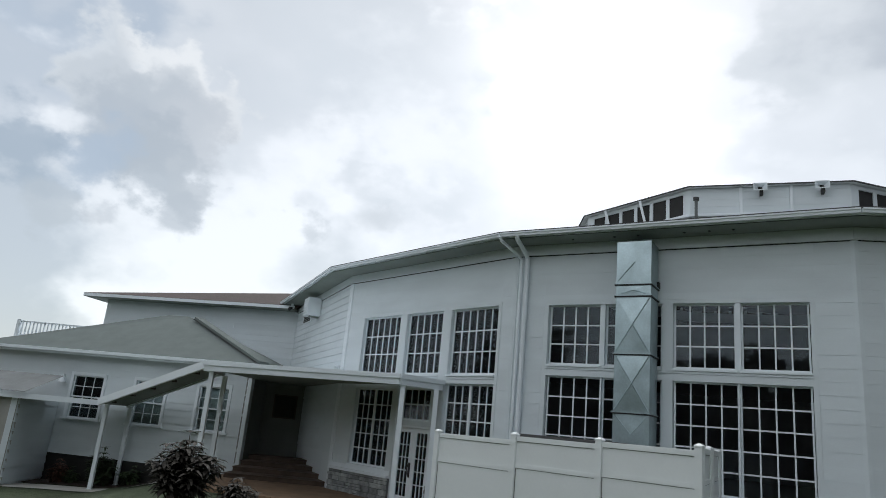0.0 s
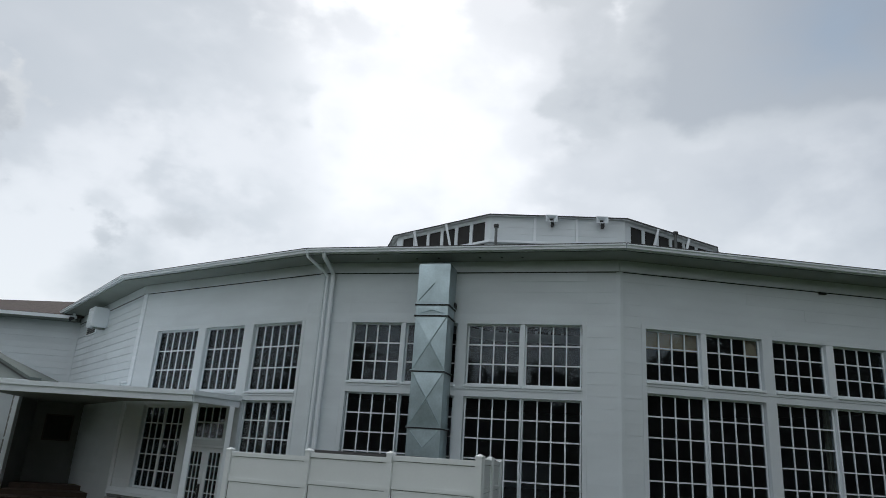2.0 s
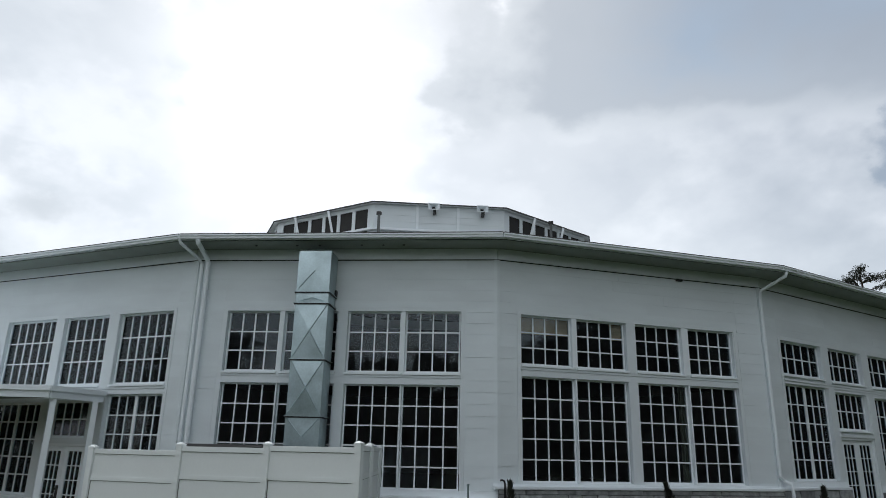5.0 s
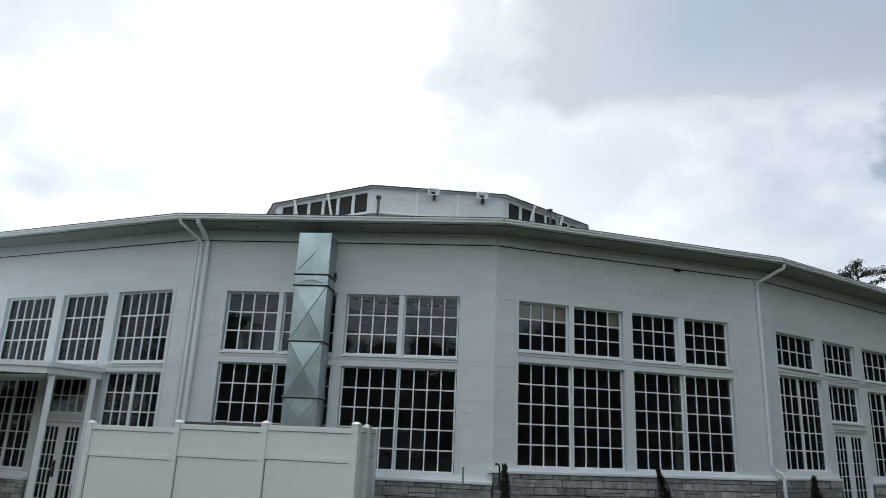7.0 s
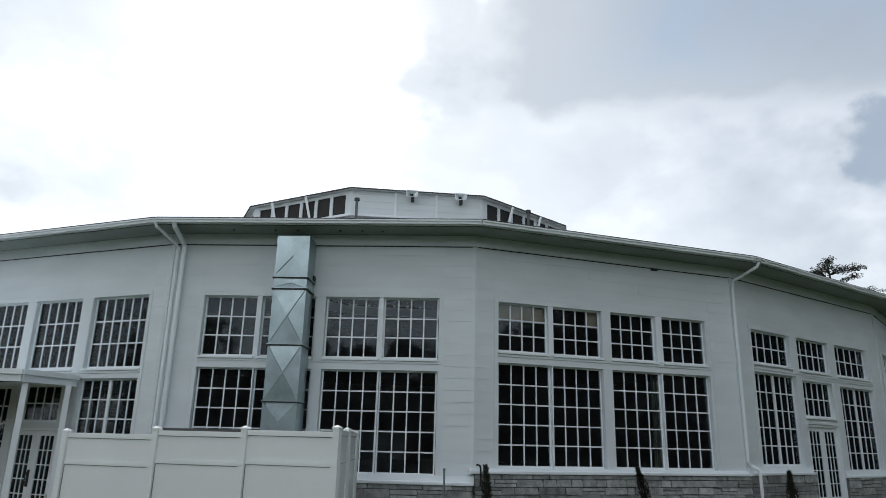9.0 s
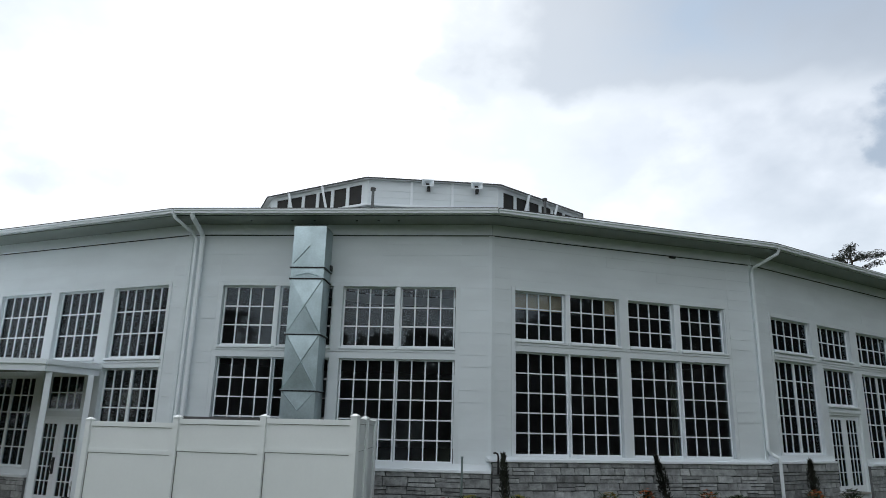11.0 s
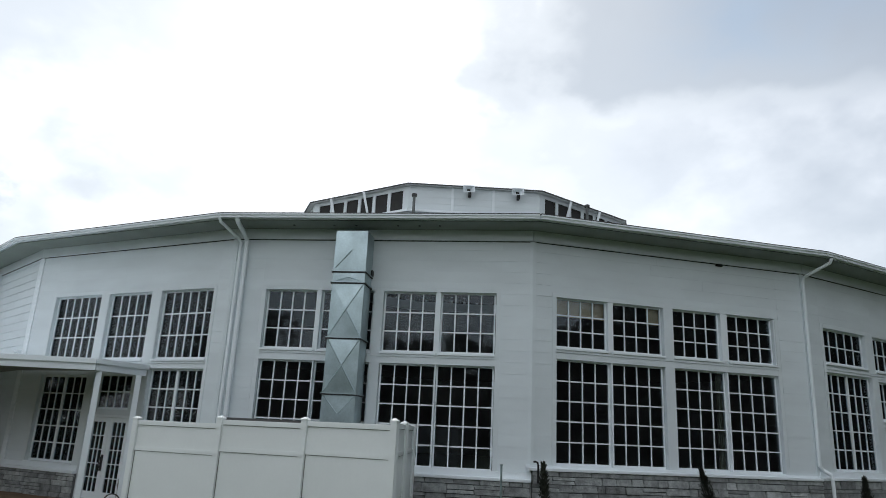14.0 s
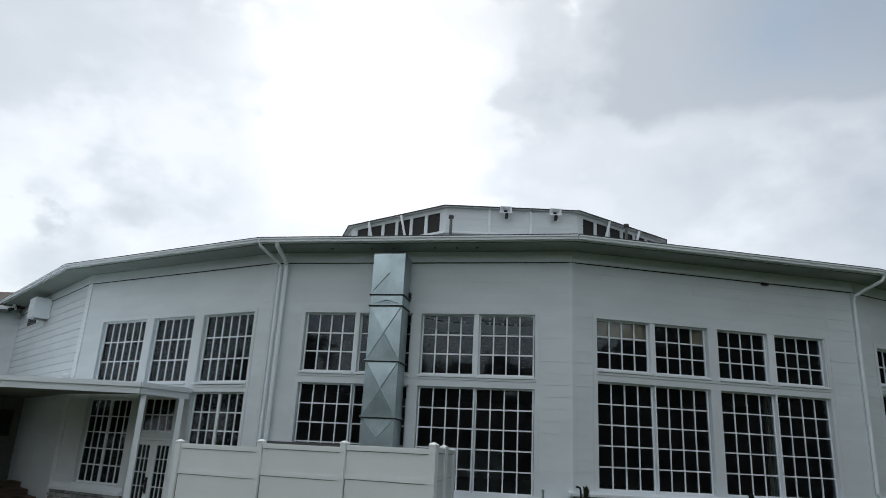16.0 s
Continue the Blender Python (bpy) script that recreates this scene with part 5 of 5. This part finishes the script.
part("handrail", bm, TRIM, stp, "white sloping handrail")

# ---------------------------------------------------------------- paths and beds


def drape(name, outline_x, y_of, width, mat, lift, label, category, steps=24):
    bm = bmesh.new()
    prev = None
    for k in range(steps + 1):
        x = outline_x[0] + (outline_x[1] - outline_x[0]) * k / steps
        y = y_of(x)
        row = []
        for j in range(5):
            yy = y + width * j / 4
            row.append(bm.verts.new((x, yy, ground_z(x, yy) + lift)))
        if prev:
            for j in range(4):
                bm.faces.new((prev[j], row[j], row[j + 1], prev[j + 1]))
        prev = row
    return tagged(part(name, bm, mat), label, category, kind="structure")


drape("path", (-26, -6.9), lambda x: 23.9 - 0.12 * (x + 11) if x < -8 else 23.54 - (x + 8) * 2.6, 1.3, CONCRETE, 0.03, "pale concrete garden path beside the lawn", "path")
drape("planting_bed", (-20, -7.0), lambda x: 25.25 - 0.12 * (x + 11), 1.6, MULCH, 0.05, "dark mulched planting bed along the annex", "bed")


def bed_along(m, x0, x1, depth, name):
    bm = bmesh.new()
    prev = None
    for k in range(17):
        x = x0 + (x1 - x0) * k / 16
        row = []
        for j in range(4):
            p = m @ Vector((x, -0.1 - depth * j / 3, 0))
            row.append(bm.verts.new((p.x, p.y, ground_z(p.x, p.y) + 0.06)))
        if prev:
            for j in range(3):
                bm.faces.new((prev[j], row[j], row[j + 1], prev[j + 1]))
        prev = row
    tagged(part(name, bm, MULCH), "dark mulched flower bed below the stone plinth", "bed", kind="structure")


bed_along(MA, 4.5, LA, 1.6, "flower_bed_a")
bed_along(MB, 0, LB, 1.7, "flower_bed_b")
bed_along(MC, 0, 2.9, 1.5, "flower_bed_c")

# ---------------------------------------------------------------- plants


def leaf(bm, p, d, length, width, droop=0.3):
    """One folded, bent leaf of four quads."""
    d = d.normalized()
    side = d.cross(Vector((0, 0, 1)))
    side = side.normalized() if side.length > 1e-3 else Vector((1, 0, 0))
    pts = []
    for t, w in ((0, 0.12), (0.4, 1.0), (0.75, 0.7), (1.0, 0.05)):
        c = p + d * length * t + Vector((0, 0, -droop * length * t * t))
        pts.append((bm.verts.new(c - side * width * w / 2 + Vector((0, 0, 0.12 * width * w))), bm.verts.new(c), bm.verts.new(c + side * width * w / 2 + Vector((0, 0, 0.12 * width * w)))))
    for a, b in zip(pts, pts[1:]):
        bm.faces.new((a[0], a[1], b[1], b[0]))
        bm.faces.new((a[1], a[2], b[2], b[1]))


def shrub(name, x, y, height, radius, stems, whorls, leaf_len, leaf_w, mat, label, seed, category="shrub", z=None):
    rnd = random.Random(seed)
    z = ground_z(x, y) if z is None else z
    e = empty(name, Matrix.Translation((x, y, z)), label=label, category=category)
    bs, bl = bmesh.new(), bmesh.new()
    for s in range(stems):
        a, r = rnd.uniform(0, math.tau), radius * math.sqrt(rnd.random()) * 0.75
        h = height * (1 - 0.55 * (r / radius)) * rnd.uniform(0.75, 1.0)
        if s == 0:
            r, h = 0.05, height
        top = Vector((r * math.cos(a), r * math.sin(a), h))
        base = Vector((0.25 * r * math.cos(a), 0.25 * r * math.sin(a), -0.05))
        pts = [base.lerp(top, t) + Vector((rnd.uniform(-0.03, 0.03), rnd.uniform(-0.03, 0.03), 0)) for t in (0, 0.35, 0.7, 1)]
        tube(bs, pts, 0.016, 5, 0.005)
        for k in range(whorls):
            t = 0.22 + 0.78 * (k + 1) / whorls
            c = base.lerp(top, t)
            n = rnd.randint(5, 8)
            for i in range(n):
                az = math.tau * i / n + rnd.uniform(-0.3, 0.3) + k
                up = rnd.uniform(-0.1, 0.45)
                leaf(bl, c, Vector((math.cos(az), math.sin(az), up)), leaf_len * rnd.uniform(0.6, 1.15) * (1.25 - 0.6 * t), leaf_w * rnd.uniform(0.7, 1.2), rnd.uniform(0.15, 0.6))
    part("stem", bs, BARK, e)
    part("foliage", bl, mat, e)
    return e


shrub("ornamental_shrub", -4.72, 14.0, 1.30, 0.95, 36, 6, 0.36, 0.10, LEAF_BROWN, "dark leafy shrub with whorls of drooping leaves on the lawn", 3, z=0.30)
shrub("ornamental_shrub", -3.75, 14.4, 0.6, 0.6, 14, 5, 0.30, 0.08, LEAF_BROWN, "low dark leafy shrub with pale tips on the lawn", 4, z=0.2)
shrub("bronze_shrub", -13.25, 26.2, 0.85, 0.55, 12, 5, 0.3, 0.09, LEAF_RED, "bronze-leaved shrub in the annex bed", 5)
shrub("garden_shrub", -11.75, 26.1, 1.35, 0.75, 18, 6, 0.34, 0.10, LEAF, "green leafy shrub in the annex bed", 6)
shrub("garden_shrub", -12.9, 26.35, 0.6, 0.5, 10, 4, 0.25, 0.08, LEAF, "low green shrub in the annex bed", 7)
shrub("garden_shrub", -10.6, 26.2, 0.7, 0.5, 10, 4, 0.28, 0.09, LEAF, "low green shrub in the annex bed", 8)


def cypress(m, u, off, z_top, r, seed, lean=0.0):
    """Narrow upright evergreen with feathery shoots."""
    rnd = random.Random(seed)
    p = m @ Vector((u, -off, 0))
    z = ground_z(p.x, p.y) + 0.04
    h = z_top - z
    e = empty("columnar_evergreen", Matrix.Translation((p.x, p.y, z)), label="narrow dark columnar evergreen in front of the stone plinth", category="evergreen", group="evergreens along the plinth")
    bs, bl = bmesh.new(), bmesh.new()
    tube(bs, [(0, 0, -0.05), (0.01, 0, h * 0.5), (0, 0.01, h * 0.9)], 0.02, 6, 0.006)
    for k in range(680):
        t = rnd.random() ** 0.8
        rr = r * (0.75 + 0.4 * math.sin(math.pi * min(1, t * 1.15))) * (1.0 if t < 0.7 else max(0.12, (1.05 - t) / 0.35)) * math.sqrt(rnd.random())
        a = rnd.uniform(0, math.tau)
        c = Vector((rr * math.cos(a), rr * math.sin(a), t * h * 0.93))
        d = Vector((math.cos(a) * 0.5, math.sin(a) * 0.5, 0.9)) + Vector((rnd.uniform(-0.45, 0.45), rnd.uniform(-0.45, 0.45), rnd.uniform(-0.3, 0.2)))
        leaf(bl, c, d, rnd.uniform(0.06, 0.14), 0.03, 0.1)
    for k in range(4):
        a = rnd.uniform(0, math.tau)
        leaf(bl, Vector((0, 0, h * rnd.uniform(0.55, 0.8))), Vector((math.cos(a) * 0.3, math.sin(a) * 0.3, 1)), h * 0.25, 0.03, -0.02)
    side = m.to_3x3() @ Vector((1, 0, 0))
    for b in (bs, bl):
        for v in b.verts:
            v.co += side * lean * (max(0.0, v.co.z) / h) ** 1.3
    part("trunk", bs, BARK, e)
    part("crown", bl, LEAF_DARK, e)


cypress(MB, 0.11, 0.6, 1.60, 0.085, 11, -0.06)
cypress(MB, 4.2, 0.6, 1.60, 0.115, 12, -0.27)
cypress(MC, 1.0, 0.6, 1.54, 0.11, 13, -0.10)


def flowers(m, u, off, r, top, mat, label, seed):
    rnd = random.Random(seed)
    p = m @ Vector((u, -off, 0))
    z = ground_z(p.x, p.y) + 0.04
    e = empty("flower_clump", Matrix.Translation((p.x, p.y, z)), label=label, category="flowers", group="flowers along the plinth")
    bl, bf = bmesh.new(), bmesh.new()
    h = top - z
    for k in range(150):
        a, rr = rnd.uniform(0, math.tau), r * math.sqrt(rnd.random())
        leaf(bl, Vector((rr * math.cos(a), rr * math.sin(a), rnd.uniform(0, h * 0.8))), Vector((math.cos(a), math.sin(a), rnd.uniform(0.3, 1.2))), 0.12, 0.05, 0.2)
    for k in range(46):
        a, rr = rnd.uniform(0, math.tau), r * math.sqrt(rnd.random())
        c = Vector((rr * math.cos(a), rr * math.sin(a), h * (1 - 0.45 * (rr / r) ** 2) * rnd.uniform(0.8, 1.0)))
        for i in range(6):
            b = math.tau * i / 6
            leaf(bf, c, Vector((math.cos(b), math.sin(b), 0.5)), 0.05, 0.035, 0.2)
    part("leaves", bl, LEAF, e)
    tagged(part("blooms", bf, mat, e), kind="stuff")


flowers(MB, 3.44, 0.85, 0.2, 0.87, ORANGE, "orange flowering clump in the bed", 21)
flowers(MB, 5.11, 0.9, 0.2, 0.83, ORANGE, "orange flowering clump in the bed", 22)
flowers(MB, 5.9, 0.9, 0.2, 0.72, LEAF, "low green clump in the bed", 23)
flowers(MB, 0.24, 0.95, 0.22, 0.75, material("yellow_green_petals", (0.28, 0.26, 0.04), 0.6, var=0.3), "yellow-green flowering clump in the bed", 24)
flowers(MB, 2.48, 0.9, 0.2, 0.80, material("yellow_petals", (0.32, 0.22, 0.04), 0.6, var=0.3), "yellow flowering clump in the bed", 25)
flowers(MA, 7.2, 0.9, 0.22, 0.72, material("yellow_leaf_petals", (0.25, 0.24, 0.04), 0.6, var=0.3), "yellow-green clump in the bed", 26)
flowers(MA, 6.6, 0.9, 0.17, 0.64, material("crimson_petals", (0.20, 0.02, 0.03), 0.6, var=0.3), "crimson flowering clump in the bed", 27)
flowers(MA, 5.5, 0.95, 0.17, 0.6, material("dark_red_petals", (0.14, 0.02, 0.03), 0.6, var=0.3), "dark red flowering clump in the bed", 28)
flowers(MC, 0.5, 0.9, 0.22, 0.80, ORANGE, "orange flowering clump in the bed", 29)
flowers(MC, 2.4, 0.8, 0.25, 0.80, LEAF_DARK, "rounded dark green clump in the bed", 30)

# small fittings at the corner of the plinth
p = MA @ Vector((7.0, -0.7, 0))
gp = empty("garden_post", Matrix.Translation((p.x, p.y, ground_z(p.x, p.y))), label="thin grey metal garden post in the bed", category="post")
bm = bmesh.new()
tube(bm, [(0, 0, -0.1), (0, 0, 1.12)], 0.022, 10)
part("shaft", bm, GALV, gp)
bm = bmesh.new()
tube(bm, [(0, 0, 1.12), (0, 0, 1.16)], 0.03, 10)
part("head", bm, GALV, gp)
sp = empty("bent_pipe", MB @ Matrix.Translation((0.1, -0.14, 1.2)), label="dark bent vent pipe at the corner of the plinth", category="pipe")
bm = bmesh.new()
tube(bm, [(0.02, -0.02, -0.1), (0.02, -0.02, 0.28), (0.0, -0.02, 0.34), (-0.05, -0.02, 0.36), (-0.09, -0.02, 0.35)], 0.022, 8)
part("tube", bm, BLACK, sp)
bag = empty("black_basket", Matrix.Translation((-0.1, 18.25, -0.05)), label="black basket with a hoop handle beside the doors", category="basket")
bm = bmesh.new()
tube(bm, [(0, 0, 0.03), (0, 0, 0.2)], 0.14, 14, 0.19)
part("body", bm, BLACK, bag)
bm = bmesh.new()
tube(bm, [(0.18 * math.cos(a), 0, 0.19 + 0.2 * math.sin(a)) for a in [math.pi * k / 10 for k in range(11)]], 0.014, 6)
part("handle", bm, BLACK, bag)

# ---------------------------------------------------------------- trees


def foliage_clump(bm, c, r, n, size, rnd, flat=0.6):
    for _ in range(n):
        v = Vector((rnd.gauss(0, 1), rnd.gauss(0, 1), rnd.gauss(0, 1)))
        v = v.normalized() * r * rnd.random() ** 0.4
        v.z *= flat
        p = c + v
        a = Vector((rnd.gauss(0, 1), rnd.gauss(0, 1), rnd.gauss(0, 0.6))).normalized() * size * rnd.uniform(0.5, 1.2)
        b = a.cross(Vector((rnd.gauss(0, 1), rnd.gauss(0, 1), rnd.gauss(0, 1)))).normalized() * size * rnd.uniform(0.3, 0.7)
        vs = [bm.verts.new(q) for q in (p - a, p + b, p + a, p - b)]
        bm.faces.new(vs)


def pine(x, y, height, seed, crown_from=0.55, spread=4.5, name="pine_tree"):
    rnd = random.Random(seed)
    z = ground_z(x, y)
    e = empty(name, Matrix.Translation((x, y, z)), label="tall dark pine with an uneven open crown", category="tree")
    bt, bc = bmesh.new(), bmesh.new()
    tube(bt, [(0, 0, -0.3), (0.2, 0.1, height * 0.4), (0.1, -0.2, height * 0.75), (0, 0, height * 0.97)], 0.38, 9, 0.06)
    for k in range(30):
        t = crown_from + (1 - crown_from) * rnd.random()
        a = rnd.uniform(0, math.tau)
        ln = spread * (1.15 - t) / (1.15 - crown_from) * rnd.uniform(0.45, 1.0)
        s = Vector((0, 0, height * t))
        tip = s + Vector((math.cos(a) * ln, math.sin(a) * ln, ln * rnd.uniform(0.05, 0.35)))
        tube(bt, [s, s.lerp(tip, 0.5) + Vector((0, 0, 0.1)), tip], 0.07, 5, 0.02)
        for q in (0.55, 0.8, 1.0):
            foliage_clump(bc, s.lerp(tip, q), rnd.uniform(0.4, 0.8), 110, 0.085, rnd, 0.5)
    foliage_clump(bc, Vector((0, 0, height * 0.97)), 0.8, 160, 0.09, rnd)
    part("trunk", bt, BARK, e)
    part("crown", bc, LEAF_DARK, e)


pine(61.2, 37.4, 18.9, 41, spread=8.5)


def broad_tree(x, y, height, seed):
    rnd = random.Random(seed)
    z = ground_z(x, y)
    e = empty("broadleaf_tree", Matrix.Translation((x, y, z)), label="tall dark broadleaf tree out of view at the edge of the lawn", category="tree", group="trees round the lawn")
    bt, bc = bmesh.new(), bmesh.new()
    tube(bt, [(0, 0, -0.3), (0.1, 0.1, height * 0.3), (0, 0, height * 0.7)], 0.35, 8, 0.1)
    for k in range(16):
        a, t = rnd.uniform(0, math.tau), rnd.uniform(0.22, 0.7)
        ln = height * 0.3 * rnd.uniform(0.5, 1.0)
        s = Vector((0, 0, height * t))
        tip = s + Vector((math.cos(a) * ln, math.sin(a) * ln, ln * 0.7))
        tube(bt, [s, tip], 0.1, 5, 0.03)
        foliage_clump(bc, tip, height * 0.15, 130, 0.42, rnd, 0.85)
    for k in range(12):
        foliage_clump(bc, Vector((rnd.uniform(-1, 1) * height * 0.2, rnd.uniform(-1, 1) * height * 0.2, height * rnd.uniform(0.3, 0.92))), height * 0.14, 110, 0.42, rnd, 0.85)
    part("trunk", bt, BARK, e)
    part("crown", bc, LEAF_DARK, e)


def tree_height(a):
    """Lower trees where the lawn opens to the south-west."""
    if -150 < a < -118:
        return 10.0
    if a > 0:
        return 7.5
    # unseen eastern trees, made this tall to cut sky light on face C
    if a > -48:
        return 27.0
    return 19.0 if a > -62 else 14.0


for k in range(26):
    rr = random.Random(100 + k)
    a = -200 + k * 9
    d = 33 + rr.uniform(-2, 4)
    broad_tree(4 + d * math.cos(radians(a)) * 1.25, 4 + d * math.sin(radians(a)), tree_height(a) * rr.uniform(0.9, 1.1), 200 + k)


# unseen foliage wall, added so that the lower panes mirror darkness
def hedge_row():
    rnd = random.Random(77)
    bm = bmesh.new()
    for k in range(160):
        a = -205 + k * 1.5
        z = 0.6
        while z < tree_height(a) * 0.66:
            c = Vector((4 + 36 * math.cos(radians(a)) * 1.25 + rnd.uniform(-1, 1), 4 + 36 * math.sin(radians(a)) + rnd.uniform(-1, 1), z + rnd.uniform(-0.4, 0.4)))
            foliage_clump(bm, c, 1.9, 120, 0.6, rnd, 0.9)
            z += 1.5
    tagged(part("boundary_thicket", bm, LEAF_DARK), "dense dark thicket added out of view to darken reflections", "thicket", kind="stuff")


hedge_row()

# ---------------------------------------------------------------- small fittings under the eaves
for u in (1.67, 2.71, 3.27, 4.32, 4.86, 5.36):
    v = empty("soffit_vent", MA @ Matrix.Translation((u, -0.42, 6.94)), label="small dark round vent in the soffit", category="vent", group="soffit vents")
    bm = bmesh.new()
    tube(bm, [(0, 0, 0.0), (0, 0, -0.02)], 0.028, 10)
    part("cover", bm, BLACK, v)
ws = empty("wall_sensor", MB @ Matrix.Translation((5.15, -0.05, 6.60)), label="small dark sensor box below the frieze", category="sensor")
boxes("housing", BLACK, ws, [(-0.09, 0.09, -0.05, 0.02, 0.0, 0.04)], bevel=0.005)
cm = empty("security_camera", MD @ Matrix.Translation((0.08, -0.05, 3.72)), label="small white security camera above the porch roof", category="camera")
boxes("base", TRIM, cm, [(-0.05, 0.05, -0.03, 0.05, -0.05, 0.05)], bevel=0.01)
bm = bmesh.new()
tube(bm, [(0, -0.02, 0.0), (-0.04, -0.12, 0.02), (-0.06, -0.14, 0.07)], 0.018, 8)
part("arm", bm, TRIM, cm)
bm = bmesh.new()
tube(bm, [(-0.03, -0.07, 0.11), (-0.09, -0.25, 0.06)], 0.045, 10)
part("body", bm, TRIM, cm)
